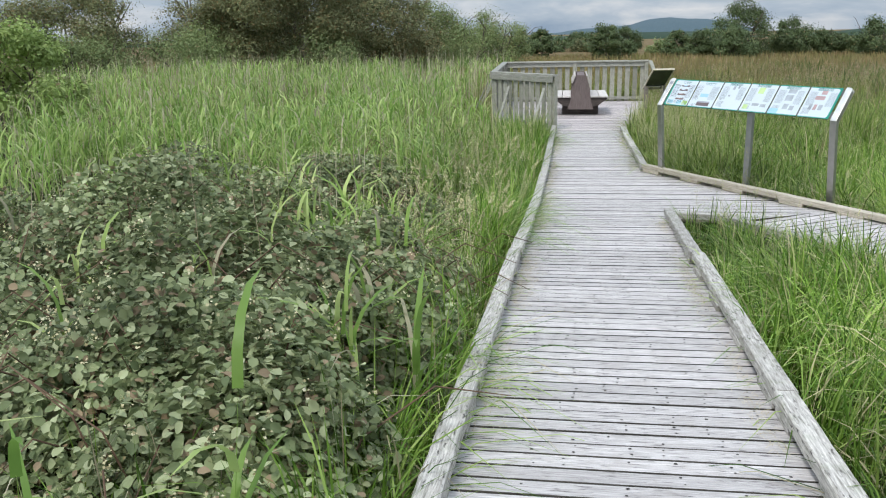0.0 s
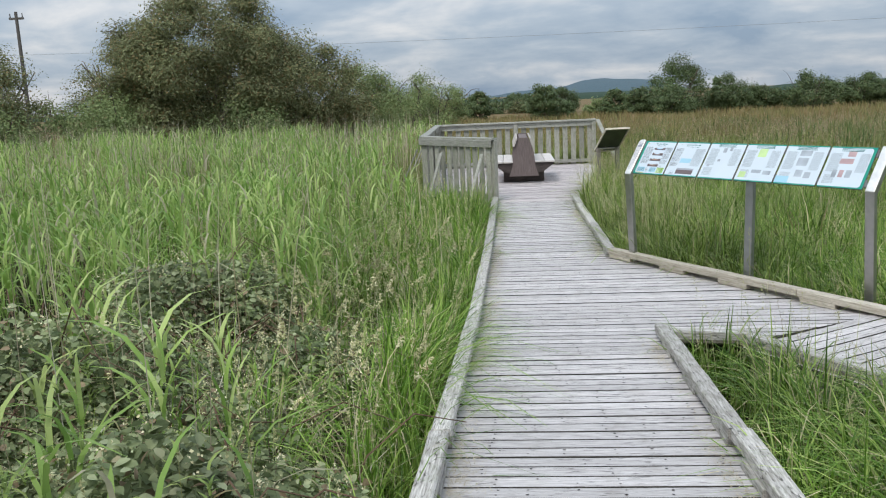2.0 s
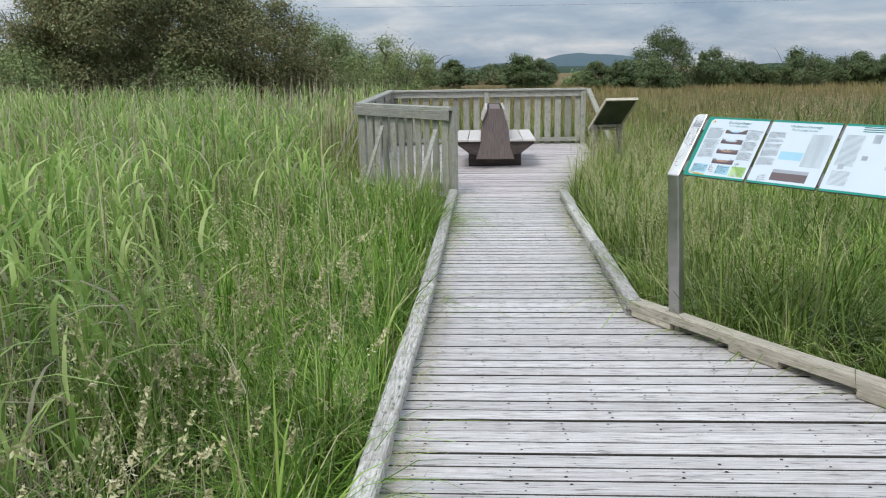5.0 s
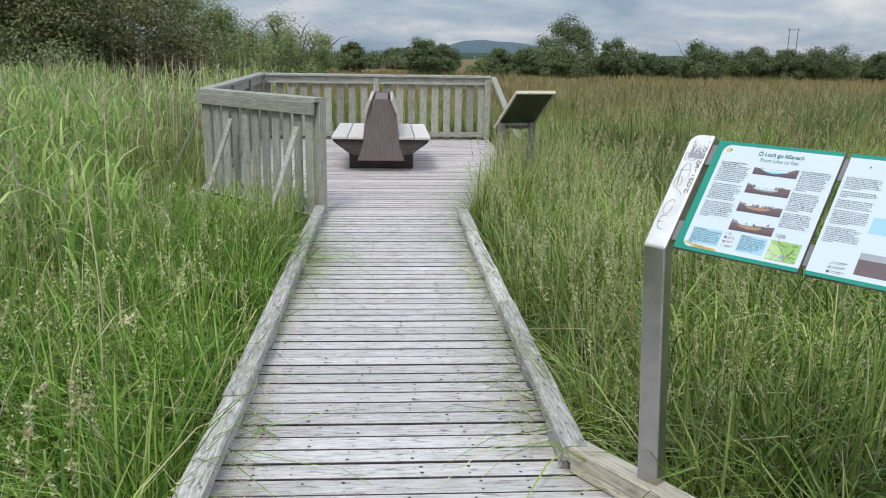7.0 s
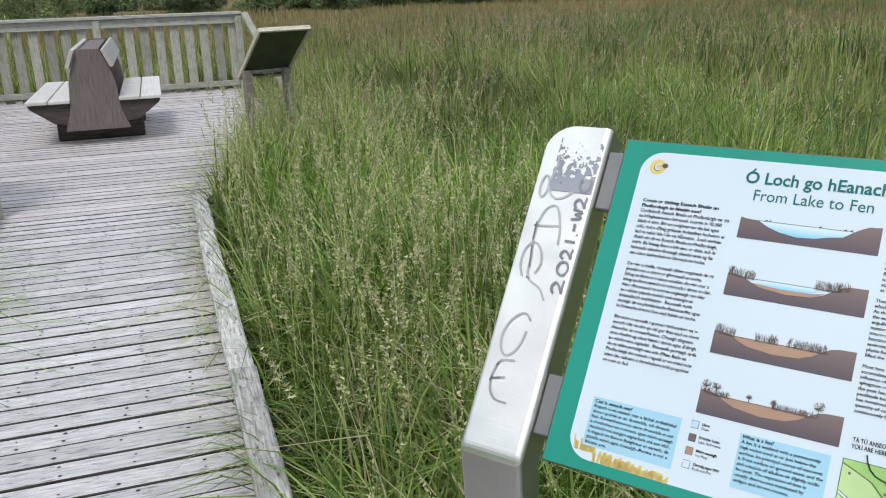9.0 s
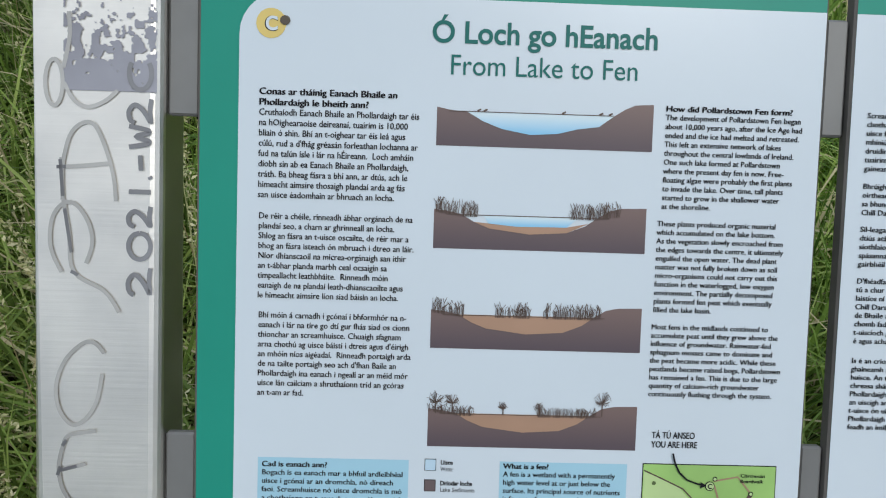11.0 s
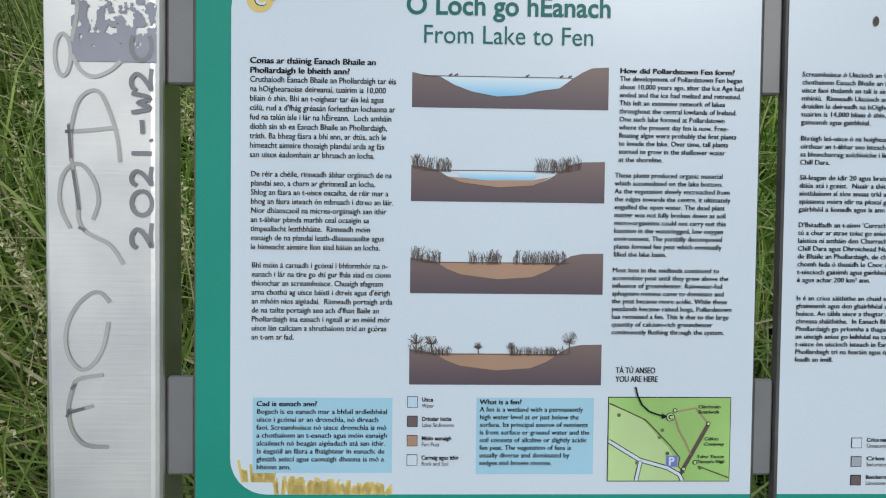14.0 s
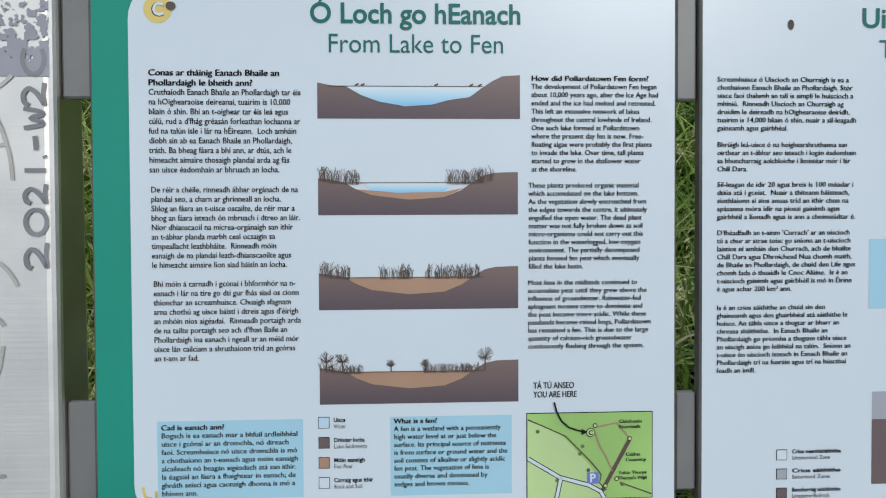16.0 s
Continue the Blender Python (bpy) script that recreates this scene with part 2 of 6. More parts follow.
M_DECK = wood("deck_timber", (0.345, 0.315, 0.305), (0.68, 0.645, 0.625), (0.36, 0.325, 0.30), axis=0, ridges=0.3, specks=0.9, stretch=0.1, per_piece=0.14)
M_DECK_FAR = wood("platform_timber", (0.36, 0.315, 0.305), (0.68, 0.615, 0.60), (0.44, 0.385, 0.375), axis=0, ridges=0.2, specks=0.6, stretch=0.1, per_piece=0.14)
# plank sides: joint dirt plus the shade of the gaps, put into one colour
M_EDGE = plain("gap_shade_dirt_edge", (0.055, 0.05, 0.042), 0.95, wear=0.3)
M_KERB = wood("kerb_timber", (0.20, 0.18, 0.16), (0.68, 0.65, 0.60), (0.27, 0.245, 0.21), axis=0, moss=0.28, specks=0.95, stretch=0.08)
M_KERB_NEW = wood("kerb_timber_paler", (0.36, 0.31, 0.24), (0.66, 0.60, 0.50), (0.38, 0.33, 0.26), axis=0, moss=0.15, specks=0.5)
M_BLOCK = wood("block_timber", (0.14, 0.12, 0.10), (0.30, 0.27, 0.23), (0.16, 0.14, 0.11), axis=0)
M_RAIL = wood("rail_timber", (0.22, 0.215, 0.19), (0.46, 0.45, 0.40), (0.27, 0.27, 0.22), axis=0, moss=0.35)
M_SLAT = wood("slat_timber", (0.22, 0.21, 0.18), (0.44, 0.43, 0.37), (0.25, 0.255, 0.19), axis=2, moss=0.45)
M_BENCH = wood("bench_timber", (0.115, 0.09, 0.085), (0.215, 0.175, 0.165), (0.15, 0.115, 0.11), axis=2, per_piece=0.1)
M_BENCH_DARK = wood("bench_frame_timber", (0.045, 0.037, 0.034), (0.11, 0.09, 0.083), (0.06, 0.05, 0.045), axis=0, per_piece=0.1)
M_SEAT_TOP = wood("seat_plank_timber", (0.46, 0.42, 0.39), (0.70, 0.665, 0.63), (0.52, 0.48, 0.44), axis=1, per_piece=0.1)
M_SEAT = wood("seat_timber", (0.34, 0.30, 0.27), (0.58, 0.54, 0.50), (0.40, 0.36, 0.32), axis=1, per_piece=0.12)
M_SCREW = plain("rusted_screw", (0.045, 0.035, 0.03), 0.6, 0.4)
M_STEEL = steel_material("brushed_steel", (0.92, 0.885, 0.82), 0.33)
# darker copy of the post steel; the grass reflected in the legs is painted in
M_STEEL_LEG = steel_material("reflection_dark_steel", (0.52, 0.50, 0.48), 0.32)
M_STEEL_DARK = steel_material("weathered_steel", (0.40, 0.40, 0.39), 0.42)
M_GREEN = plain("green_print", (0.012, 0.27, 0.195), 0.42, wear=0.05)
M_PANEL_EDGE = plain("worn_panel_edge", (0.13, 0.12, 0.11), 0.6, wear=0.5)
M_WATER_PALE = plain("pale_water_ink", (0.50, 0.66, 0.78), 0.45, wear=0.05)
M_SHEET = plain("pale_print", (0.63, 0.70, 0.755), 0.3, wear=0.02, spec=0.5)
M_TITLE = plain("teal_ink", (0.012, 0.15, 0.13), 0.4, spec=0.2)
M_INK = plain("black_ink", (0.011, 0.011, 0.014), 0.5, spec=0.15)
M_SEPIA = plain("sepia_ink", (0.11, 0.075, 0.06), 0.5)
M_GROUND_INK = washed("ground_wash_ink", (0.10, 0.073, 0.085), (0.185, 0.125, 0.115))
M_WATER_WASH = washed("water_wash_ink", (0.25, 0.56, 0.80), (0.64, 0.77, 0.83))
M_BROWN = plain("brown_ink", (0.135, 0.095, 0.095), 0.3, wear=0.1, spec=0.6)
M_PEAT = plain("tan_ink", (0.40, 0.245, 0.165), 0.5, wear=0.1)
M_BOX = plain("light_blue_ink", (0.36, 0.60, 0.72), 0.45, wear=0.03)
M_YELLOW = plain("yellow_ink", (0.72, 0.55, 0.18), 0.5, wear=0.12)
M_MAP = plain("map_green_ink", (0.36, 0.60, 0.18), 0.5, wear=0.25)
M_MAP2 = plain("map_pale_green_ink", (0.50, 0.66, 0.30), 0.5, wear=0.15)
M_ROAD = plain("map_brown_ink", (0.11, 0.075, 0.06), 0.5)
M_PBLUE = plain("blue_ink", (0.16, 0.20, 0.55), 0.5)
M_PALE_ART = plain("faded_picture_ink", (0.40, 0.44, 0.48), 0.5, wear=0.25)
M_ROSE_ART = plain("faded_rose_ink", (0.52, 0.36, 0.36), 0.5, wear=0.2)
M_GREY = plain("grey_ink", (0.36, 0.38, 0.42), 0.5)
M_TEXTGREY = plain("faded_text_ink", (0.36, 0.41, 0.44), 0.5)
M_STICKER = plain("peeled_sticker", (0.31, 0.31, 0.35), 0.75, wear=0.3)
M_MARK = plain("marker_scribble", (0.21, 0.21, 0.22), 0.5, 0.2, wear=0.5)
M_MARK2 = plain("faint_scribble", (0.47, 0.46, 0.44), 0.5, 0.3, wear=0.3)
M_SOIL = ground_material()
M_GRASS = foliage("meadow_grass", (0.06, 0.145, 0.016), (0.18, 0.315, 0.042), (0.40, 0.53, 0.135), dry=(0.50, 0.44, 0.26), dry_amount=0.09)
M_GRASS_SIDE = foliage("fen_grass", (0.046, 0.112, 0.012), (0.165, 0.29, 0.037), (0.42, 0.53, 0.145), dry=(0.54, 0.48, 0.28), dry_amount=0.11, patch=0.4, contrast=0.62, field=True)
M_RUSH = foliage("rush_blade", (0.07, 0.12, 0.035), (0.115, 0.175, 0.05), (0.19, 0.25, 0.085), dry=(0.36, 0.29, 0.16), dry_amount=0.2, patch=0.2, contrast=0.35)
M_REED = foliage("reed_leaf", (0.165, 0.29, 0.058), (0.315, 0.45, 0.115), (0.56, 0.65, 0.25), dry=(0.46, 0.42, 0.28), dry_amount=0.10, trans=0.42, rough=0.4)
M_STRAW = foliage("dead_stem", (0.36, 0.29, 0.18), (0.52, 0.45, 0.31), (0.66, 0.60, 0.45), dry_amount=0.02, trans=0.1)
M_LITTER = foliage("dead_litter", (0.075, 0.058, 0.038), (0.16, 0.125, 0.085), (0.34, 0.28, 0.19), dry_amount=0.02, trans=0.1)
M_STALK = foliage("flower_stalk", (0.32, 0.37, 0.14), (0.46, 0.48, 0.22), (0.60, 0.57, 0.31), dry_amount=0.2, trans=0.2)
M_SEED = foliage("seed_head", (0.34, 0.34, 0.15), (0.50, 0.48, 0.25), (0.68, 0.64, 0.40), dry_amount=0.02, trans=0.2)
M_FOG = foliage("russet_seed_head", (0.30, 0.21, 0.13), (0.42, 0.32, 0.20), (0.55, 0.45, 0.30), dry_amount=0.02, trans=0.2)
M_SHOOT = foliage("shoot_leaf", (0.12, 0.19, 0.05), (0.24, 0.33, 0.09), (0.40, 0.46, 0.15), dry_amount=0.06, trans=0.35)
M_BLOSSOM = foliage("cream_blossom", (0.58, 0.52, 0.29), (0.70, 0.64, 0.39), (0.80, 0.75, 0.52), dry_amount=0.05, trans=0.2)
M_BRAMBLE = foliage("bramble_leaf", (0.12, 0.155, 0.07), (0.25, 0.295, 0.14), (0.47, 0.51, 0.30), dry=(0.32, 0.24, 0.15), dry_amount=0.08, patch=1.6, contrast=0.4, trans=0.3, rough=0.6)
M_BARK = plain("grey_bark", (0.12, 0.10, 0.08), 0.9, wear=0.35)
M_STEM = plain("bramble_stem", (0.13, 0.08, 0.05), 0.8, wear=0.3)
M_WILLOW = foliage("willow_leaf", (0.13, 0.145, 0.07), (0.215, 0.23, 0.11), (0.32, 0.335, 0.17), dry=(0.28, 0.21, 0.10), dry_amount=0.14, patch=0.35, contrast=0.35, trans=0.3, rough=0.75)
M_SHRUB = foliage("shrub_leaf", (0.15, 0.20, 0.08), (0.225, 0.285, 0.115), (0.32, 0.38, 0.17), dry_amount=0.04, patch=0.4, trans=0.3, rough=0.7)
M_SALLOW = foliage("bright_willow_leaf", (0.20, 0.27, 0.08), (0.32, 0.42, 0.13), (0.46, 0.56, 0.21), dry_amount=0.02, patch=0.8, trans=0.3, rough=0.6)
M_TREE = foliage("far_tree_leaf", (0.085, 0.122, 0.05), (0.115, 0.16, 0.064), (0.155, 0.205, 0.085), dry_amount=0.02, patch=0.3, trans=0.15)
# the blue of the distance haze is mixed into the hill's own colour
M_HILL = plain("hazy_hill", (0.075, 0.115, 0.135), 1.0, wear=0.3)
M_WOODS = plain("far_woods", (0.035, 0.06, 0.04), 1.0, wear=0.3)
M_PLATE = plain("dark_plate", (0.05, 0.06, 0.04), 0.35, wear=0.3, spec=0.5)
M_LUG = plain("dull_bracket", (0.20, 0.20, 0.195), 0.5, 0.3, 0.2)
M_CABLE = plain("grey_cable", (0.30, 0.32, 0.34), 0.7)
M_POLE = plain("pole_timber", (0.12, 0.11, 0.10), 0.9, wear=0.2)


# ---- building blocks ----
def link_mesh(name, me, material, parent=None, label=""):
    me.materials.append(material)
    ob = new(name, me)
    if parent:
        ob.parent = parent
    if label:
        ob["label"] = label
    return ob


def part(name, bm, material, parent, label="", smooth=False, xf=None):
    if xf is not None:
        bmesh.ops.transform(bm, matrix=xf, verts=bm.verts)
    bmesh.ops.recalc_face_normals(bm, faces=bm.faces)
    me = bpy.data.meshes.new(name)
    bm.to_mesh(me)
    bm.free()
    if smooth:
        me.polygons.foreach_set("use_smooth", [True] * len(me.polygons))
    return link_mesh(name, me, material, parent, label)


def thing(name, m, label, category, group="", kind=""):
    ob = new(name)
    ob.empty_display_size = 0.1
    ob.matrix_basis = m
    return tagged(ob, label, category, group, kind)


def box(x0, x1, y0, y1, z0, z1, bevel=0.004, bm=None, m=None):
    bm = bm or bmesh.new()
    g = bmesh.ops.create_cube(bm, size=1.0)["verts"]
    for v in g:
        v.co = Vector(((x0 + x1) / 2 + v.co.x * (x1 - x0), (y0 + y1) / 2 + v.co.y * (y1 - y0), (z0 + z1) / 2 + v.co.z * (z1 - z0)))
    if bevel:
        es = list({e for v in g for e in v.link_edges})
        r = bmesh.ops.bevel(bm, geom=es, offset=bevel, segments=1, affect="EDGES", profile=0.7)
        g = list({v for f in r["faces"] for v in f.verts} | {v for v in g if v.is_valid})
    if m is not None:
        bmesh.ops.transform(bm, matrix=m, verts=g)
    return bm


def beam(length, width, depth, segs=6, wobble=0.003, bevel=0.006, rnd=None):
    """A worn timber along +x from 0 to length; width across y, its top at z = 0."""
    rnd = rnd or random
    bm = bmesh.new()
    w, c = width / 2, bevel
    prof = [(-w, -depth), (w, -depth), (w, -c), (w - c, 0), (-w + c, 0), (-w, -c)]
    rings = []
    for i in range(segs + 1):
        dy, dz = rnd.uniform(-wobble, wobble), rnd.uniform(-wobble, wobble) * 0.6
        x = length * i / segs
        rings.append([bm.verts.new((x + (rnd.uniform(-.004, .004) if i in (0, segs) else 0), y + dy, z + dz + rnd.uniform(-.001, .001))) for y, z in prof])
    for a, b2 in zip(rings, rings[1:]):
        for j in range(6):
            bm.faces.new((a[j], a[(j + 1) % 6], b2[(j + 1) % 6], b2[j]))
    bm.faces.new(rings[0][::-1]); bm.faces.new(rings[-1])
    return bm


def tube(bm, pts, radii, sides=6):
    rings = []
    for i, p in enumerate(pts):
        p = Vector(p)
        d = (Vector(pts[min(i + 1, len(pts) - 1)]) - Vector(pts[max(i - 1, 0)])).normalized()
        q = d.to_track_quat("Z", "Y")
        rings.append([bm.verts.new(p + q @ Vector((math.cos(2 * math.pi * k / sides) * radii[i], math.sin(2 * math.pi * k / sides) * radii[i], 0))) for k in range(sides)])
    for a, b2 in zip(rings, rings[1:]):
        for k in range(sides):
            bm.faces.new((a[k], a[(k + 1) % sides], b2[(k + 1) % sides], b2[k]))
    bm.faces.new(rings[0][::-1]); bm.faces.new(rings[-1])


def raw_mesh(name, verts, quads, tris):
    me = bpy.data.meshes.new(name)
    nq, ntri = len(quads), len(tris)
    me.vertices.add(len(verts)); me.vertices.foreach_set("co", np.ascontiguousarray(verts, np.float32).ravel())
    loops = np.concatenate([quads.ravel(), tris.ravel()]).astype(np.int32)
    me.loops.add(len(loops)); me.loops.foreach_set("vertex_index", loops)
    me.polygons.add(nq + ntri)
    starts = np.concatenate([np.arange(nq) * 4, nq * 4 + np.arange(ntri) * 3]).astype(np.int32)
    me.polygons.foreach_set("loop_start", starts)
    me.update(calc_edges=True)
    me.validate()
    return me


RNG = np.random.default_rng(7)


def blades(base, h, w, az, bend, twist=None, segs=3, droop=0.0, lean=None):
    """Tapered blades: base points, heights, widths, headings of the bend, and how far the tips go over."""
    n = len(base)
    s = np.linspace(0, 1, segs + 1)
    out = np.stack([np.cos(az), np.sin(az), np.zeros(n)], 1)
    face = az + np.pi / 2 + (RNG.uniform(-0.9, 0.9, n) if twist is None else twist)
    side = np.stack([np.cos(face), np.sin(face), np.zeros(n)], 1)
    verts = np.zeros((n, 2 * segs + 1, 3))
    for i, t in enumerate(s):
        up = h * (t - droop * bend * t ** 3)
        c = base + out * (bend * h * t ** 2)[:, None]
        if lean is not None:
            c = c + lean * (h * t)[:, None]
        c[:, 2] += up
        if i < segs:
            ww = w * (0.55 + 0.45 * math.sin(math.pi * (0.25 + 0.6 * t))) * (1 - 0.55 * t)
            verts[:, 2 * i] = c - side * ww[:, None] / 2
            verts[:, 2 * i + 1] = c + side * ww[:, None] / 2
        else:
            verts[:, 2 * segs] = c
    off = (np.arange(n) * (2 * segs + 1))[:, None]
    quads = np.concatenate([off + np.array([2 * i, 2 * i + 1, 2 * i + 3, 2 * i + 2]) for i in range(segs - 1)]) if segs > 1 else np.zeros((0, 4), int)
    tris = off + np.array([2 * segs - 2, 2 * segs - 1, 2 * segs])
    return verts.reshape(-1, 3), quads, tris


def leaves(centres, normals, size, spin=None, ratio=0.62):
    """Folded pointed leaves, four triangles each, lying across the given normals."""
    n = len(centres)
    nn = normals / np.linalg.norm(normals, axis=1, keepdims=True)
    r = RNG.normal(size=(n, 3))
    t = np.cross(nn, r); t /= np.linalg.norm(t, axis=1, keepdims=True)
    b = np.cross(nn, t)
    sz = size[:, None]
    v = np.stack([centres - t * sz * 0.5, centres - b * sz * ratio * 0.5 + nn * sz * 0.1 - t * sz * 0.08, centres + b * sz * ratio * 0.5 + nn * sz * 0.1 - t * sz * 0.08, centres + t * sz * 0.5 - nn * sz * 0.08], 1)
    off = (np.arange(n) * 4)[:, None]
    tris = np.concatenate([off + np.array([0, 1, 3]), off + np.array([0, 3, 2])])
    return v.reshape(-1, 3), np.zeros((0, 4), int), tris


def broad_leaves(centres, normals, size):
    """Oval pointed leaves folded along the midrib, eight triangles each."""
    n = len(centres)
    nn = normals / np.linalg.norm(normals, axis=1, keepdims=True)
    t = np.cross(nn, RNG.normal(size=(n, 3))); t /= np.linalg.norm(t, axis=1, keepdims=True)
    b = np.cross(nn, t)
    sz = size[:, None]
    at = lambda along_, across, up: centres + t * sz * along_ + b * sz * across + nn * sz * up
    v = np.stack([at(-0.5, 0, 0.0), at(0.0, 0, -0.03), at(0.52, 0, -0.12),
                  at(-0.30, 0.27, 0.07), at(0.02, 0.36, 0.10), at(0.30, 0.20, 0.02),
                  at(-0.30, -0.27, 0.07), at(0.02, -0.36, 0.10), at(0.30, -0.20, 0.02)], 1)
    off = (np.arange(n) * 9)[:, None]
    f = ((0, 1, 3), (3, 1, 4), (4, 1, 5), (5, 1, 2), (0, 6, 1), (6, 7, 1), (7, 8, 1), (8, 2, 1))
    return v.reshape(-1, 3), np.zeros((0, 4), int), np.concatenate([off + np.array(k) for k in f])


def joined(*groups):
    vs, qs, ts, k = [], [], [], 0
    for v, q, t in groups:
        vs.append(v); qs.append(q + k); ts.append(t + k); k += len(v)
    return np.concatenate(vs), np.concatenate(qs), np.concatenate(ts)


_grids = {}


def drift(x, y, cell, seed):
    """Smooth value noise from 0 to 1 over the plan."""
    if seed not in _grids:
        _grids[seed] = np.random.default_rng(seed).random((64, 64))
    g = _grids[seed]
    u, v = x / cell + 1000.3, y / cell + 1000.7
    i, j = np.floor(u).astype(int), np.floor(v).astype(int)
    fu, fv = u - i, v - j
    fu, fv = fu * fu * (3 - 2 * fu), fv * fv * (3 - 2 * fv)
    a = g[i % 64, j % 64] * (1 - fu) + g[(i + 1) % 64, j % 64] * fu
    b = g[i % 64, (j + 1) % 64] * (1 - fu) + g[(i + 1) % 64, (j + 1) % 64] * fu
    return a * (1 - fv) + b * fv


# ---- the plan ----
GROUND = -0.32
KERB_L, KERB_R = -0.70, 0.59             # inner edges of the kerbs past the bend
LEFT = [(-6.0, -0.93), (1.0, -0.845), (4.0, -0.81), (7.2, -0.762), (10.0, -0.725), (15.0, -0.70)]
RIGHT = [(-6.0, 0.40), (1.0, 0.465), (4.0, 0.505), (6.3, 0.55), (15.0, 0.56)]
BRANCH_Z = 0.03                          # the side boardwalk lies level


def rise(y):
    """The ground and the walk come down a gentle slope from the south, run level past the side boardwalk, and the far fen lies a little lower."""
    return 0.055 * np.clip(7.2 - y, 0.0, 14.0) - 0.014 * np.clip(y - 22.0, 0.0, 48.0) - 0.008 * np.clip(y - 70.0, 0.0, 3000.0)
BR_DIR = Vector((0.54, -0.8417, 0))      # side boardwalk
BR_ACR = Vector((0.8417, 0.54, 0))
BR_S = Vector((1.20, 6.12, 0))           # its south corner
BR_W = 1.32
PLAT_L = [(14.5, -0.80), (15.95, -2.15), (21.3, -2.32)]
PLAT_R = [(14.4, 0.62), (18.2, 1.60), (21.0, 1.64)]
PITCH = 0.1155


def along(table, y):
    return float(np.interp(y, [p[0] for p in table], [p[1] for p in table]))


def off_deck(x, y, m=0.0):
    """True where plants can stand, m metres clear of the deck."""
    kl = np.interp(y, [p[0] for p in LEFT], [p[1] for p in LEFT])
    kr = np.interp(y, [p[0] for p in RIGHT], [p[1] for p in RIGHT])
    main = (x > kl - 0.13 - m) & (x < kr + 0.12 + m) & (y < 14.6)
    px, py = x - BR_S.x, y - BR_S.y
    a, c = px * BR_DIR.x + py * BR_DIR.y, px * BR_ACR.x + py * BR_ACR.y
    branch = (a > -0.02 - m) & (c > -0.06 - m) & (c < BR_W + 0.16 + m)
    wedge = (x > KERB_R) & (y > 6.1 - m) & (c < BR_W + 0.16 + m) & (c > -0.2 - m) & (y < 9.6)
    wedge |= (x > KERB_R) & (x < 1.25) & (y > 6.1 - m) & (c < BR_W + 0.16 + m)
    lx = np.interp(y, [p[0] for p in PLAT_L], [p[1] for p in PLAT_L])
    rx = np.interp(y, [p[0] for p in PLAT_R], [p[1] for p in PLAT_R])
    plat = (y > 14.4) & (y < 21.4 + m) & (x > lx - 0.12 - m) & (x < rx + 0.04 + m)
    return ~(main | branch | wedge | plat)


# ---- ground, hill and far woods ----
def build_ground():
    ax = np.concatenate([-np.geomspace(2500, 9, 24), np.linspace(-8, 8, 22), np.geomspace(9, 2500, 24)])
    ay = np.concatenate([-np.geomspace(1500, 6, 18), np.linspace(-5, 30, 34), np.geomspace(32, 3000, 22)])
    X, Y = np.meshgrid(ax, ay, indexing="ij")
    near = np.exp(-((X / 40) ** 2 + ((Y - 10) / 60) ** 2))
    Z = GROUND + rise(Y) + (drift(X, Y, 1.7, 3) - 0.5) * 0.10 * near
    v = np.stack([X, Y, Z], -1).reshape(-1, 3)
    a, b = len(ax), len(ay)
    i, j = np.meshgrid(np.arange(a - 1), np.arange(b - 1), indexing="ij")
    q = np.stack([i * b + j, (i + 1) * b + j, (i + 1) * b + j + 1, i * b + j + 1], -1).reshape(-1, 4)
    me = raw_mesh("ground", v, q, np.zeros((0, 3), int))
    tagged(link_mesh("ground", me, M_SOIL), "flat boggy fen ground under grass and russet sedge", "ground", kind="structure")


def ridge(name, y, x0, x1, top, material, label, depth, steps=90, rough=0.12, seed=5):
    """A far rise of land: a long mound with an uneven crest."""
    bm = bmesh.new()
    rows, base = [], GROUND - 1 + float(rise(y + depth))
    for i in range(steps + 1):
        x = x0 + (x1 - x0) * i / steps
        h = top(i / steps) * (1 + rough * (float(drift(np.array(x), np.array(0.0), (x1 - x0) / 46, seed)) - 0.5))
        rows.append([bm.verts.new((x, y + k * depth, base + max(0.0, h) * f)) for k, f in ((-1, 0), (-0.6, 0.55), (0, 1), (1, 0))])
    for a, b in zip(rows, rows[1:]):
        for k in range(3):
            bm.faces.new((a[k], b[k], b[k + 1], a[k + 1]))
    ob = part(name, bm, material, None, smooth=True)
    tagged(ob, label, "hill" if "hill" in name else "woods", kind="structure")


build_ground()
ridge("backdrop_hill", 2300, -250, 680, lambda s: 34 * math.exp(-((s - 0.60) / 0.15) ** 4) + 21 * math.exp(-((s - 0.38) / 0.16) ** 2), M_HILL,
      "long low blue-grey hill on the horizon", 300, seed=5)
ridge("backdrop_woods", 330, -320, 420, lambda s: 2.4, M_WOODS, "dark band of far woods along the horizon", 8, steps=420, rough=1.5, seed=9)


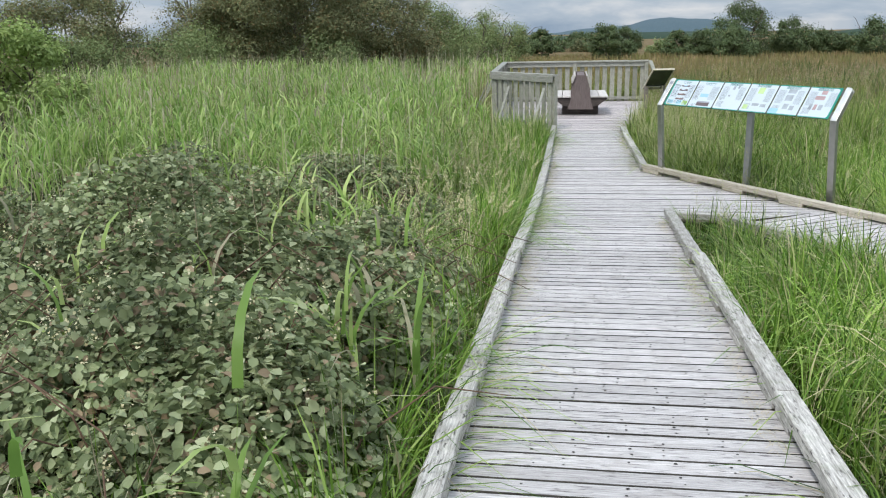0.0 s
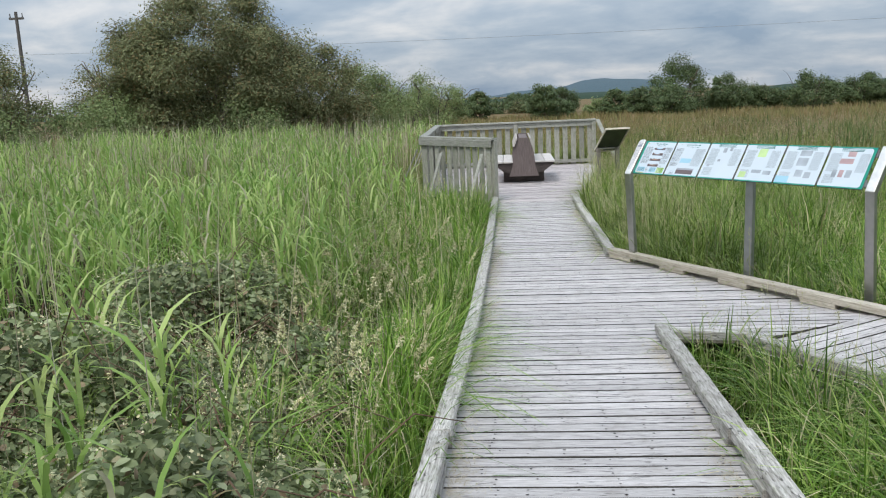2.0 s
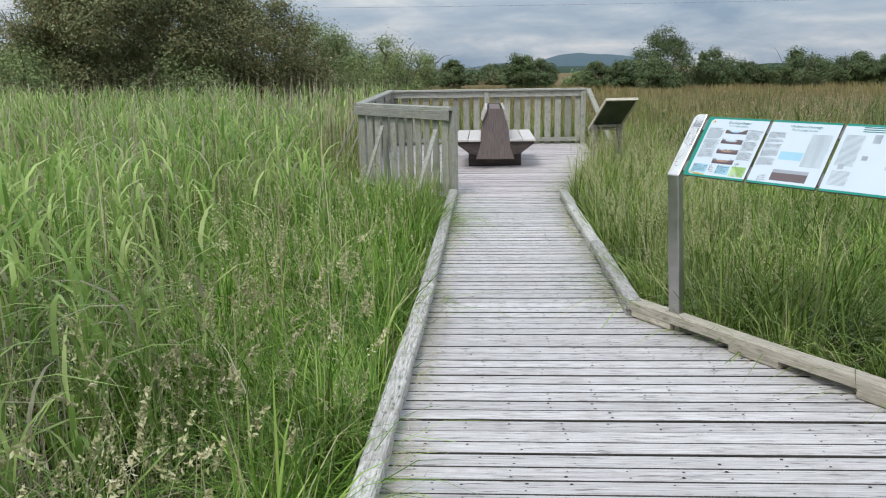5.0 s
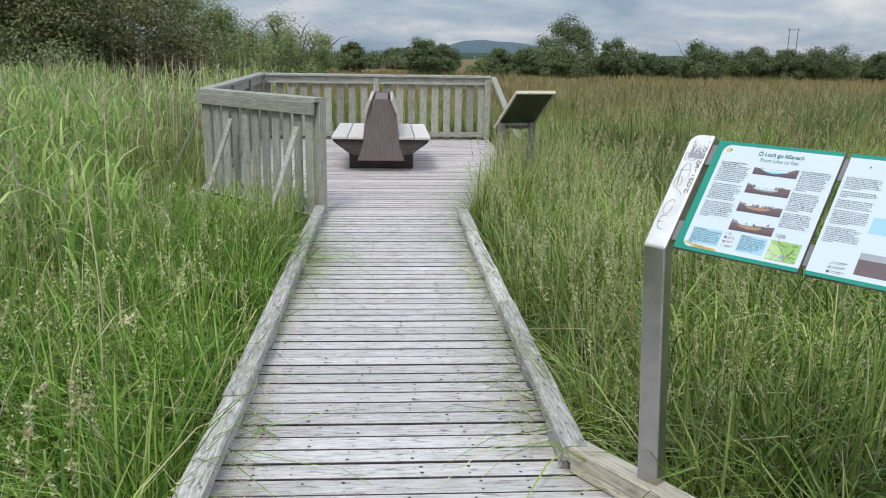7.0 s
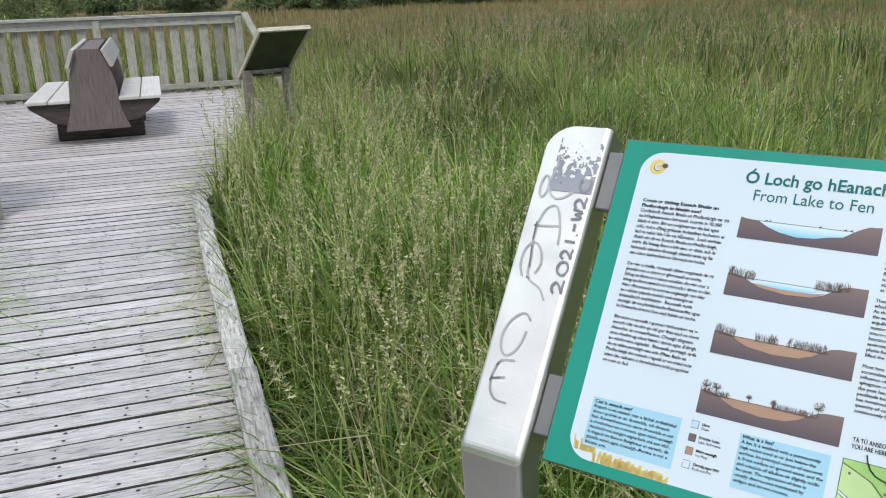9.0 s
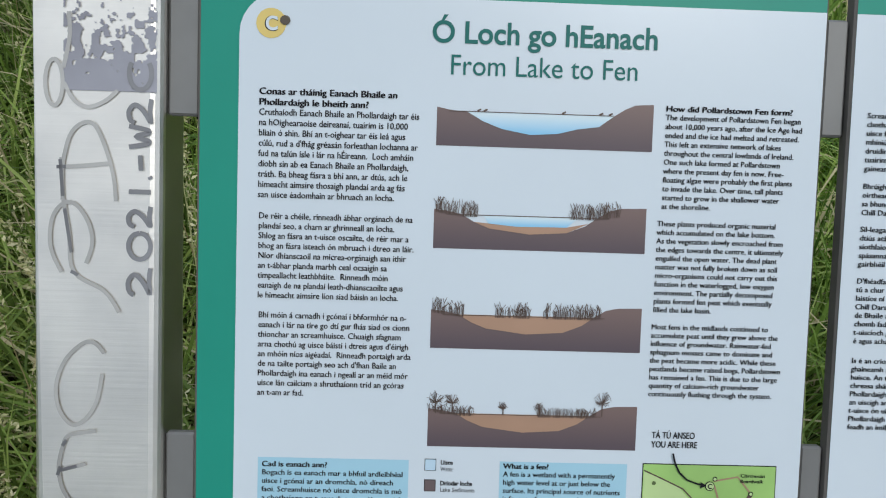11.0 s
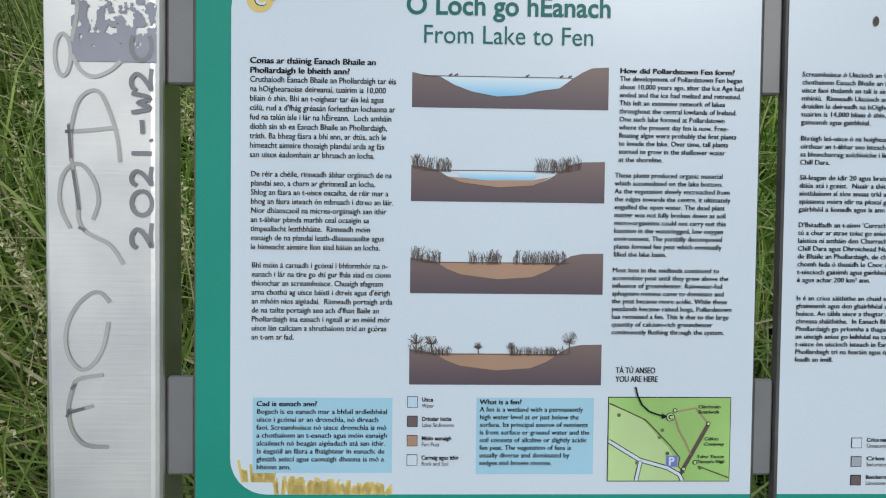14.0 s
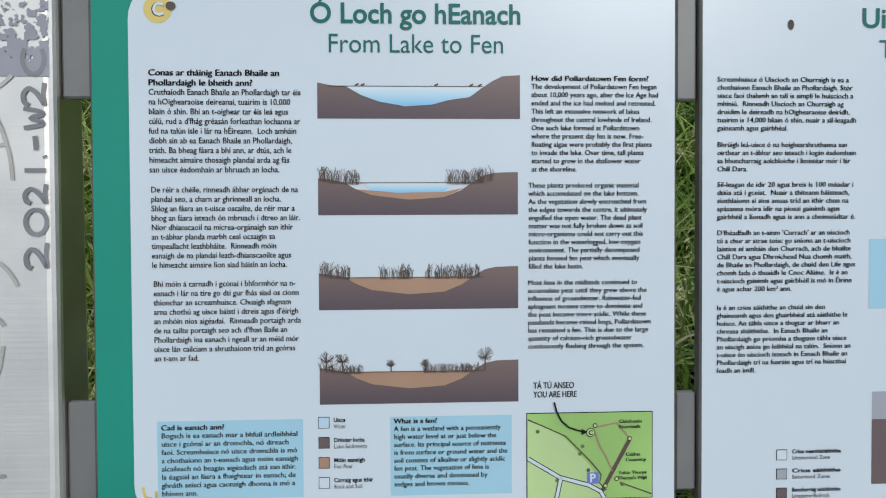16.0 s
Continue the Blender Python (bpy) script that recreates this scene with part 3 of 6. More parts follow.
# ---- boardwalk ----
def plank_mesh(name, width=0.1065, depth=0.03, cut=0.0):
    bm = bmesh.new()
    w, c = width / 2, 0.003
    prof = [(-w, -depth), (w, -depth), (w, -c), (w - c, 0), (-w + c, 0), (-w, -c)]
    rings = [[bm.verts.new((x + (cut * y if k == 2 else 0), y, z - (0.0016 if k == 1 else 0))) for y, z in prof] for k, x in enumerate((0, 0.47, 1))]
    for a, b in zip(rings, rings[1:]):
        for j in range(6):
            bm.faces.new((a[j], a[(j + 1) % 6], b[(j + 1) % 6], b[j]))
    bm.faces.new(rings[0][::-1]); bm.faces.new(rings[-1])
    bmesh.ops.recalc_face_normals(bm, faces=bm.faces)
    # sides and ends take the dark colour, so gaps look shaded as well as dirty
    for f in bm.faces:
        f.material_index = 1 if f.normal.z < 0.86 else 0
    me = bpy.data.meshes.new(name)
    bm.to_mesh(me); bm.free()
    return me


def sloped(p, q):
    """A frame at p with x running to q and y level."""
    x = (q - p).normalized()
    y = Vector((-x.y, x.x, 0)).normalized()
    w = x.cross(y)
    return Matrix(((x.x, y.x, w.x, p.x), (x.y, y.y, w.y, p.y), (x.z, y.z, w.z, p.z), (0, 0, 0, 1)))


def build_kerb(name, p, q, side, label, material=M_KERB, piece=2.6, block=0.80, top=0.106, z=None):
    """Kerb timbers on spacer blocks along the inner line p to q; side: +1 lies to the right of the way."""
    p, q = Vector((*p, float(rise(p[1])) if z is None else z)), Vector((*q, float(rise(q[1])) if z is None else z))
    m = sloped(p, q)
    k = thing(name, m, label, "kerb")
    L, rnd = (q - p).length, random.Random(name + str(p))
    x = 0.0
    while x < L - 0.05:
        n = min(piece * rnd.uniform(0.9, 1.1), L - x)
        if L - x - n < 0.6:
            n = L - x
        bm = beam(n - 0.008, 0.098, 0.060, 8, 0.003, 0.008, rnd)
        part("timber", bm, material, k, xf=pose(x, -side * 0.05 + rnd.uniform(-.006, .006), top + rnd.uniform(-.004, .006), 0, 0, rnd.uniform(-.3, .3)))
        # added strip behind the blocks, keeps light out so the slots stay dark
        part("back_batten", box(x + 0.004, x + n - 0.004, -side * 0.083 - 0.012, -side * 0.083 + 0.012, 0.002, top - 0.062, 0.002), M_BLOCK, k)
        b = x + 0.03
        while b < x + n - 0.1:
            bl = min(0.34, x + n - b - 0.02)
            part("spacer_block", beam(bl, 0.066, top - 0.064, 1, 0.001, 0.003, rnd), material, k, xf=pose(b, -side * 0.037, top - 0.062, 0, 0, 0))
            b += block
        x += n
    return k


for (ya, xa), (yb, xb) in zip(LEFT, LEFT[1:]):
    build_kerb("kerb", (xa, ya), (xb, min(yb, 14.42)), -1, "weathered grey timber kerb on spacer blocks edging the boardwalk", piece=2.9)
for (ya, xa), (yb, xb) in zip(RIGHT[:-1], RIGHT[1:-1]):
    build_kerb("kerb", (xa, ya), (xb, min(yb, 6.27)), 1, "weathered grey timber kerb ending at the side boardwalk", piece=2.9)
build_kerb("kerb", (0.56, 9.47), (0.535, 14.26), 1, "weathered grey timber kerb leading to the viewing platform", piece=2.1)
n0 = BR_S + BR_ACR * BR_W
build_kerb("kerb", (0.572, 9.49), tuple((Vector((0.572, 9.49, 0)) + BR_DIR * 10.5).xy), -1, "paler timber kerb below the information board", M_KERB_NEW, 2.4, z=0.005)
build_kerb("kerb", (KERB_R + 0.06, 6.20), (1.20, 6.12), 1, "short timber kerb at the inner corner of the boardwalk", top=0.09, z=0.05)
build_kerb("kerb", tuple(BR_S.xy), tuple((BR_S + BR_DIR * 7.0).xy), 1, "weathered timber kerb along the side boardwalk", top=0.09, z=BRANCH_Z)


# ---- railing round the platform ----
def build_railing(p, q, label, pitch=0.168, slat_w=0.112, stays=(), end_post=True, out=1):
    """Post-and-slat timber railing from p to q, slats on the outer side (out: +1 left of the way p to q)."""
    p, q = Vector((*p, 0)), Vector((*q, 0))
    d, L = (q - p).normalized(), (q - p).length
    m = Matrix.Translation(p) @ Matrix.Rotation(math.atan2(d.y, d.x), 4, "Z")
    r = thing("railing", m, label, "railing", "railings of the platform")
    rnd = random.Random(L)
    part("cap_rail", beam(L + 0.09, 0.145, 0.038, 8, 0.002, 0.006, rnd), M_RAIL, r, xf=pose(-0.045, 0, 1.10))
    for off_ in (0.078, -0.004):
        part("top_rail", box(-0.02, L + 0.02, out * off_ - 0.02, out * off_ + 0.02, 0.94, 1.058), M_RAIL, r)
    part("bottom_rail", box(0.05, L - 0.05, out * -0.004 - 0.02, out * -0.004 + 0.02, 0.05, 0.13), M_RAIL, r)
    xs = [0.0] + ([L] if end_post else [])
    k = int(L // 2.2)
    xs += [L * (i + 1) / (k + 1) for i in range(k)]
    for x in xs:
        part("post", box(x - 0.05, x + 0.05, -0.055, 0.026, GROUND - 0.1, 1.058, 0.007), M_SLAT, r)
    n = int((L - 0.12) / pitch)
    for i in range(n + 1):
        x = 0.09 + (L - 0.18) * i / n
        t = rnd.uniform(-0.006, 0.006)
        bm = box(x - slat_w / 2, x + slat_w / 2, out * 0.038 - 0.011, out * 0.038 + 0.011, rnd.uniform(-0.22, -0.12), 1.0 + rnd.uniform(-.01, .01), 0.003)
        for v in bm.verts:
            v.co.x += t * (v.co.z - 0.5)
        part("slat", bm, M_SLAT, r)
    for x in stays:
        bm = bmesh.new()
        box(-0.03, 0.03, -0.012, 0.012, 0, 1.28, 0.003, bm)
        a = Vector((x, out * 0.11, 0.95)); b = Vector((x - 0.1, out * 0.72, GROUND))
        part("stay", bm, M_RAIL, r, xf=Matrix.Translation(b) @ (a - b).to_track_quat("Z", "Y").to_matrix().to_4x4())
    return r


C_L, C_FL, C_BL, C_BR = (-0.76, 14.55), (-2.09, 15.97), (-2.24, 21.1), (1.60, 21.25)
build_railing(C_L, C_FL, "weathered grey slatted railing with thin diagonal stays", stays=(0.12, 1.22))
build_railing(C_FL, C_BL, "weathered grey slatted timber railing along the platform side", stays=(0.6, 2.6, 4.2))
build_railing(C_BL, C_BR, "mossy grey slatted timber railing at the platform back", pitch=0.205, slat_w=0.12)
# broad prop at the free end of the back railing
prop = thing("railing_prop", pose(C_BR[0] + 0.09, C_BR[1], GROUND), "slanting grey timber prop against the railing corner post", "prop")
a, b = Vector((0.0, -0.02, 1.40)), Vector((0.55, -0.9, 0.0))
part("board", box(-0.055, 0.055, -0.018, 0.018, 0, (a - b).length, 0.004), M_SLAT, prop, xf=Matrix.Translation(b) @ (a - b).to_track_quat("Z", "Y").to_matrix().to_4x4())


# ---- back-to-back bench ----
def build_bench():
    y0, y1 = 17.28, 19.1
    bench = thing("bench", pose(-0.2, y0, 0), "dark timber back-to-back bench with pale plank seats", "bench")
    L = y1 - y0
    for i, y in enumerate((0.0, L - 0.07)):
        bm = bmesh.new()
        prof = [(-0.30, 0.15), (0.30, 0.15), (0.235, 0.34), (0.21, 0.62), (0.175, 0.74), (0.10, 0.925), (-0.10, 0.925), (-0.175, 0.74), (-0.21, 0.62), (-0.235, 0.34)]
        f = [bm.verts.new((x, y, z)) for x, z in prof]
        g = [bm.verts.new((x, y + 0.06, z)) for x, z in prof]
        bm.faces.new(f); bm.faces.new(g[::-1])
        for j in range(len(prof)):
            bm.faces.new((f[j], g[j], g[(j + 1) % len(prof)], f[(j + 1) % len(prof)]))
        part("end_panel", bm, M_BENCH, bench)
        for s in (-1, 1):
            bm = bmesh.new()
            prof2 = [(0.215, 0.205), (0.40, 0.235), (0.60, 0.385), (0.61, 0.418), (0.215, 0.418)]
            f = [bm.verts.new((s * x, y + 0.01, z)) for x, z in prof2]
            g = [bm.verts.new((s * x, y + 0.05, z)) for x, z in prof2]
            bm.faces.new(f); bm.faces.new(g[::-1])
            for j in range(5):
                bm.faces.new((f[j], g[j], g[(j + 1) % 5], f[(j + 1) % 5]))
            part("seat_bracket", bm, M_BENCH_DARK, bench)
    for s in (-1, 1):
        for a, b in ((0.225, 0.418), (0.428, 0.625)):
            part("seat_plank", box(min(s * a, s * b), max(s * a, s * b), -0.03, L + 0.03, 0.422, 0.456, 0.006), M_SEAT_TOP, bench, "pale grey plank")
        bm = box(-0.018, 0.018, -0.05, L + 0.04, 0.03, 0.215, 0.005)
        part("back_board", bm, M_SEAT, bench, "pale sloping back board", xf=pose(s * 0.215, 0, 0.725, 0, -s * 22, 0))
    part("ridge_board", box(-0.085, 0.085, 0.064, L - 0.075, 0.885, 0.915, 0.004), M_BENCH, bench)
    part("pedestal", box(-0.10, 0.10, 1.0, L - 0.5, 0.0, 0.60, 0.005), M_BENCH, bench)
    for y in (0.02, L - 0.05):
        part("foot", box(-0.42, 0.42, y + 0.36 * (1 if y < 0.5 else -1), y + 0.36 * (1 if y < 0.5 else -1) + 0.09, 0.0, 0.232, 0.008), M_BENCH_DARK, bench)


build_bench()


# ---- information board ----
U = Vector((0.627, -0.77902, 0))
NH = Vector((0.77902, 0.627, 0))
TILT = radians(54.5)
P0 = Vector((1.022, 9.10, 1.216))
PANEL_PITCH = 0.4165
BASE = Vector((P0.x, P0.y, GROUND)) - NH * 0.178 - U * 0.21
BOARD = Matrix(((U.x, NH.x, 0, BASE.x), (U.y, NH.y, 0, BASE.y), (0, 0, 1, BASE.z), (0, 0, 0, 1)))


def slope_frame(du=0.0, lift=0.0):
    """Panel frame (x along the board, y up the slope, z off the face), seen from the board's own frame."""
    v = NH * math.cos(TILT) + Vector((0, 0, math.sin(TILT)))
    n = U.cross(v)
    o = P0 + U * du + n * lift
    w = Matrix(((U.x, v.x, n.x, o.x), (U.y, v.y, n.y, o.y), (U.z, v.z, n.z, o.z), (0, 0, 0, 1)))
    return BOARD.inverted() @ w


def poly(bm, pts, z=0.0):
    bm.faces.new([bm.verts.new((x, y, z)) for x, y in pts])


def rounded(x0, x1, y0, y1, r, corners=(1, 1, 1, 1), n=7):
    """Outline of a sheet, corners bottom left, bottom right, top right, top left rounded where set."""
    out = []
    for (cx, cy, a0), c in zip(((x0 + r, y0 + r, 180), (x1 - r, y0 + r, 270), (x1 - r, y1 - r, 0), (x0 + r, y1 - r, 90)), corners):
        if c:
            out += [(cx + r * math.cos(radians(a0 + 90 * i / n)), cy + r * math.sin(radians(a0 + 90 * i / n))) for i in range(n + 1)]
        else:
            sx, sy = (x0 if cx < (x0 + x1) / 2 else x1), (y0 if cy < (y0 + y1) / 2 else y1)
            out.append((sx, sy))
    return out


def stroke(bm, pts, w, z=0.0):
    """A drawn line of even width."""
    pts = [Vector((*p, 0)) for p in pts]
    l, r = [], []
    for i, p in enumerate(pts):
        d = (pts[min(i + 1, len(pts) - 1)] - pts[max(i - 1, 0)]).normalized()
        k = Vector((-d.y, d.x, 0)) * w / 2
        l.append(bm.verts.new((p.x + k.x, p.y + k.y, z))); r.append(bm.verts.new((p.x - k.x, p.y - k.y, z)))
    for i in range(len(pts) - 1):
        bm.faces.new((l[i], r[i], r[i + 1], l[i + 1]))


def flat_part(name, bm, material, parent, xf, label=""):
    bmesh.ops.transform(bm, matrix=xf, verts=bm.verts)
    me = bpy.data.meshes.new(name)
    bm.to_mesh(me); bm.free()
    return link_mesh(name, me, material, parent, label)


def text_mesh(lines, size, bold=0.0):
    """Lettering in the built-in font: one bmesh with the lines under one another, in units of the letter size; returns it with its widest line."""
    bm = bmesh.new()
    wide = 0.0
    for i, line in enumerate(lines):
        if not line:
            continue
        cu = bpy.data.curves.new("lettering", "FONT")
        cu.body, cu.size, cu.resolution_u, cu.offset = line, 1.0, (5 if len(lines) < 3 else 2), bold
        ob = bpy.data.objects.new("lettering", cu)
        scene.collection.objects.link(ob)
        bpy.context.view_layer.update()
        me = bpy.data.meshes.new_from_object(ob.evaluated_get(bpy.context.evaluated_depsgraph_get()))
        n0_ = len(bm.verts)
        bm.from_mesh(me)
        bm.verts.ensure_lookup_table()
        for v in bm.verts[n0_:]:
            wide = max(wide, v.co.x)
            v.co.y -= i * 10
        bpy.data.objects.remove(ob); bpy.data.curves.remove(cu); bpy.data.meshes.remove(me)
    return bm, wide


def lettering(name, lines, x, y, width, pitch, material, parent, xf, bold=0.0, z=0.0009, height=None, label="", strong=False, weight=0.022):
    """Lines of type whose widest reaches width; y is the first line's foot, pitch the step between lines."""
    bm, wide = text_mesh(lines, 1.0, 0.0 if strong else bold)
    sx = width / max(wide, 1e-6)
    sy = height or pitch / 1.12
    for v in bm.verts:
        row = math.floor(-v.co.y / 10 + 0.5)
        v.co = Vector((x + v.co.x * sx, y - row * pitch + (v.co.y + row * 10) * sy, z))
    if strong:
        geom = bm.verts[:] + bm.edges[:] + bm.faces[:]
        for k, d in enumerate((-weight, weight)):
            for v in bmesh.ops.duplicate(bm, geom=geom)["geom"]:
                if isinstance(v, bmesh.types.BMVert):
                    v.co += Vector((d * sx, d * 0.4 * sy, 0.00003 * (k + 1)))
    return flat_part(name, bm, material, parent, xf, label)


PX = 0.139 / 343.0


def pp(px, py):
    """A place on the first sheet, counted in small steps from the lower left corner of its top drawing."""
    return ((px - 726) * PX, -(py - 202) * PX)


def drawing(parent, xf, k):
    """One of the four section drawings of the fen."""
    dy = (0, 164, 326, 488)[k]
    rnd = random.Random(40 + k)
    q = lambda pts: [pp(x, y + dy) for x, y in pts]
    if k == 0:
        floor = [(775, 148), (800, 162), (830, 173), (875, 181), (920, 178), (950, 170), (985, 165), (1008, 148)]
        ground = [(726, 202), (726, 141), (745, 145)] + floor + [(1025, 137), (1042, 129), (1072, 127), (1072, 202)]
    else:
        floor = [(770, 146), (790, 158), (815, 168), (880, 176), (940, 172), (970, 160), (990, 146)]
        ground = [(726, 202), (726, 139), (750, 142)] + floor + [(1010, 134), (1030, 130), (1068, 129), (1068, 202)]
    bm = bmesh.new(); poly(bm, q(ground)); flat_part("ground_shape", bm, M_GROUND_INK, parent, xf @ pose(0, 0, 0.0006))
    if k == 0:
        bm = bmesh.new(); poly(bm, q(floor)); flat_part("water_shape", bm, M_WATER_WASH, parent, xf @ pose(0, 0, 0.0009))
    elif k == 1:
        bm = bmesh.new(); poly(bm, q([(790, 158), (815, 168), (880, 176), (940, 172), (975, 156), (940, 163), (860, 164)])); flat_part("peat_shape", bm, M_PEAT, parent, xf @ pose(0, 0, 0.0009))
        bm = bmesh.new(); poly(bm, q([(805, 148), (958, 148), (940, 163), (860, 164), (815, 161)])); flat_part("water_shape", bm, M_WATER_WASH, parent, xf @ pose(0, 0, 0.0009))
    else:
        bm = bmesh.new(); poly(bm, q(floor)); flat_part("peat_shape", bm, M_PEAT, parent, xf @ pose(0, 0, 0.0009))
    bm = bmesh.new()
    stroke(bm, q([(745, 147), (1008, 147)]), 0.0005)
    spans = ((), ((727, 795), (945, 1025)), ((727, 778), (830, 885), (905, 1000)), ((727, 800), (905, 1000)))[k]
    for a, b in spans:
        for _ in range(int((b - a) * 1.1)):
            x = rnd.uniform(a, b)
            h = rnd.uniform(8, 24) * (0.6 if k == 3 else 1)
            g0 = 147 - 0.16 * max(0, x - 985) - 0.14 * max(0, 775 - x)
            stroke(bm, q([(x, g0 + 3), (x + rnd.uniform(-3, 3), g0 - h * 0.6), (x + rnd.uniform(-5, 5), g0 - h)]), rnd.uniform(0.0002, 0.00038))
    if k == 3:
        for x, h in ((738, 40), (765, 38), (848, 22), (907, 24), (1010, 48)):
            stroke(bm, q([(x, 147), (x, 147 - h * 0.5)]), 0.0008)
            for _ in range(26):
                an = rnd.uniform(0, 2 * math.pi); r0 = h * 0.42
                c = (x + math.cos(an) * r0 * 0.6, 147 - h * 0.62 + math.sin(an) * r0 * 0.5)
                stroke(bm, q([(x, 147 - h * 0.45), c, (c[0] + rnd.uniform(-5, 5), c[1] + rnd.uniform(-5, 5))]), 0.0003)
    if k == 0:
        for x in (790, 800, 925, 985, 1000):
            stroke(bm, q([(x, 146), (x + 6, 143)]), 0.0011)
    flat_part("reed_drawing", bm, M_SEPIA, parent, xf @ pose(0, 0, 0.0012))


LEFT_1 = ["Cruthaíodh Eanach Bhaile an Phollardaigh tar éis", "na hOighearaoise deireanaí, tuairim is 10,000", "bliain ó shin. Bhí an t-oighear tar éis leá agus", "cúlú, rud a d'fhág gréasán forleathan lochanna ar", "fud na talún ísle i lár na hÉireann.  Loch amháin", "díobh sin ab ea Eanach Bhaile an Phollardaigh,", "tráth. Ba bheag fásra a bhí ann, ar dtús, ach le", "himeacht aimsire thosaigh plandaí arda ag fás", "san uisce éadomhain ar bhruach an locha."]
LEFT_2 = ["De réir a chéile, rinneadh ábhar orgánach de na", "plandaí seo, a charn ar ghrinneall an locha.", "Shlog an fásra an t-uisce oscailte, de réir mar a", "bhog an fásra isteach ón mbruach i dtreo an láir.", "Níor dhianscaoil na micrea-orgánaigh san ithir", "an t-ábhar planda marbh ceal ocsaigin sa", "timpeallacht leathbháite.  Rinneadh móin", "eanaigh de na plandaí leath-dhianscaoilte agus", "le himeacht aimsire líon siad báisín an locha."]
LEFT_3 = ["Bhí móin á carnadh i gcónaí i bhformhór na n-", "eanach i lár na tíre go dtí gur fhás siad os cionn", "thionchar an screamhuisce. Chuaigh sfagnam", "arna chothú ag uisce báistí i dtreis agus d'éirigh", "an mhóin níos aigéadaí.  Rinneadh portaigh arda", "de na tailte portaigh seo ach d'fhan Baile an", "Phollardaigh ina eanach i ngeall ar an méid mór", "uisce lán cailciam a shruthaíonn tríd an gcóras", "an t-am ar fad."]
RIGHT_1 = ["The development of Pollardstown Fen began", "about 10,000 years ago, after the Ice Age had", "ended and the ice had melted and retreated.", "This left an extensive network of lakes", "throughout the central lowlands of Ireland.", "One such lake formed at Pollardstown", "where the present day fen is now. Free-", "floating algae were probably the first plants", "to invade the lake. Over time, tall plants", "started to grow in the shallower water", "at the shoreline."]
RIGHT_2 = ["These plants produced organic material", "which accumulated on the lake bottom.", "As the vegetation slowly encroached from", "the edges towards the centre, it ultimately", "engulfed the open water. The dead plant", "matter was not fully broken down as soil", "micro-organisms could not carry out this", "function in the waterlogged, low oxygen", "environment. The partially decomposed", "plants formed fen peat which eventually", "filled the lake basin."]
RIGHT_3 = ["Most fens in the midlands continued to", "accumulate peat until they grew above the", "influence of groundwater. Rainwater-fed", "sphagnum mosses came to dominate and", "the peat became more acidic. While these", "peatlands became raised bogs, Pollardstown", "has remained a fen. This is due to the large", "quantity of calcium-rich groundwater", "continuously flushing through the system."]
BOX_1 = ["Bogach is ea eanach mar a bhfuil ardleibhéal", "uisce i gcónaí ar an dromchla, nó díreach", "faoi. Screamhuisce nó uisce dromchla is mó", "a chothaíonn an t-eanach agus móin eanaigh", "alcaileach nó beagán aigéadach atá san ithir.", "Is éagsúil an fásra a fhaightear in eanach; de", "ghnáth seiscí agus caonaigh dhonna is mó a", "bhíonn ann."]
BOX_2 = ["A fen is a wetland with a permanently", "high water level at or just below the", "surface. Its principal source of nutrients", "is from surface or ground water and the", "soil consists of alkaline or slightly acidic", "fen peat. The vegetation of fens is", "usually diverse and dominated by", "sedges and brown mosses."]
SECOND_1 = ["Screamhuisce ó Uiscíoch an Churraigh is ea a", "chothaíonn Eanach Bhaile an Phollardaigh. Stór", "uisce faoi thalamh an tslí is simplí le huiscíoch a", "mhíniú.  Rinneadh Uiscíoch an Churraigh ag", "druidim le deireadh na hOighearaoise deiridh,", "tuairim is 14,000 bliain ó shin, nuair a sil-leagadh", "gaineamh agus gairbhéal."]
SECOND_2 = ["Bhrúigh leá-uisce ó na hoighearshruthanna san", "oirthear an t-ábhar seo isteach i logán éadomhain", "sa bhuncharraig aolchloiche i limistéar mór i lár", "Chill Dara."]
SECOND_3 = ["Sil-leagan de idir 20 agus breis is 100 méadar i", "dtiús atá i gceist.  Nuair a thiteann báisteach,", "síothlaíonn sí síos anuas tríd an ithir chun na", "spásanna móra idir na píosaí gainimh agus", "gairbhéil a líonadh agus is ann a choimeádtar é."]
SECOND_4 = ["D'fhéadfadh an t-ainm 'Currach' ar an uiscíoch", "tú a chur ar strae toisc go sníonn an t-uiscíoch", "laistíos ní amháin den Churrach, ach de bhailte", "Chill Dara agus Dhroichead Nua chomh maith,", "de Bhaile an Phollardaigh, de chuid den Life agus", "chomh fada ó thuaidh le Cnoc Alúine.  Is é an", "t-uiscíoch gainimh agus gairbhéil is mó in Éirinn", "é agus achar 200 km² ann."]
SECOND_5 = ["Is é an crios sáithithe an chuid sin den", "ghaineamh agus den ghairbhéal atá sáithithe le", "huisce. An tábla uisce a thugtar ar bharr an", "chreasa sháithithe.  In Eanach Bhaile an", "Phollardaigh go príomha a thagann tábla uisce", "an uiscigh aníos go leibhéal na talún.  Sníonn an", "t-uisce ón uiscíoch isteach in Eanach Bhaile an", "Phollardaigh trí na fuaráin agus trí na húscthaí", "feadh an imill."]


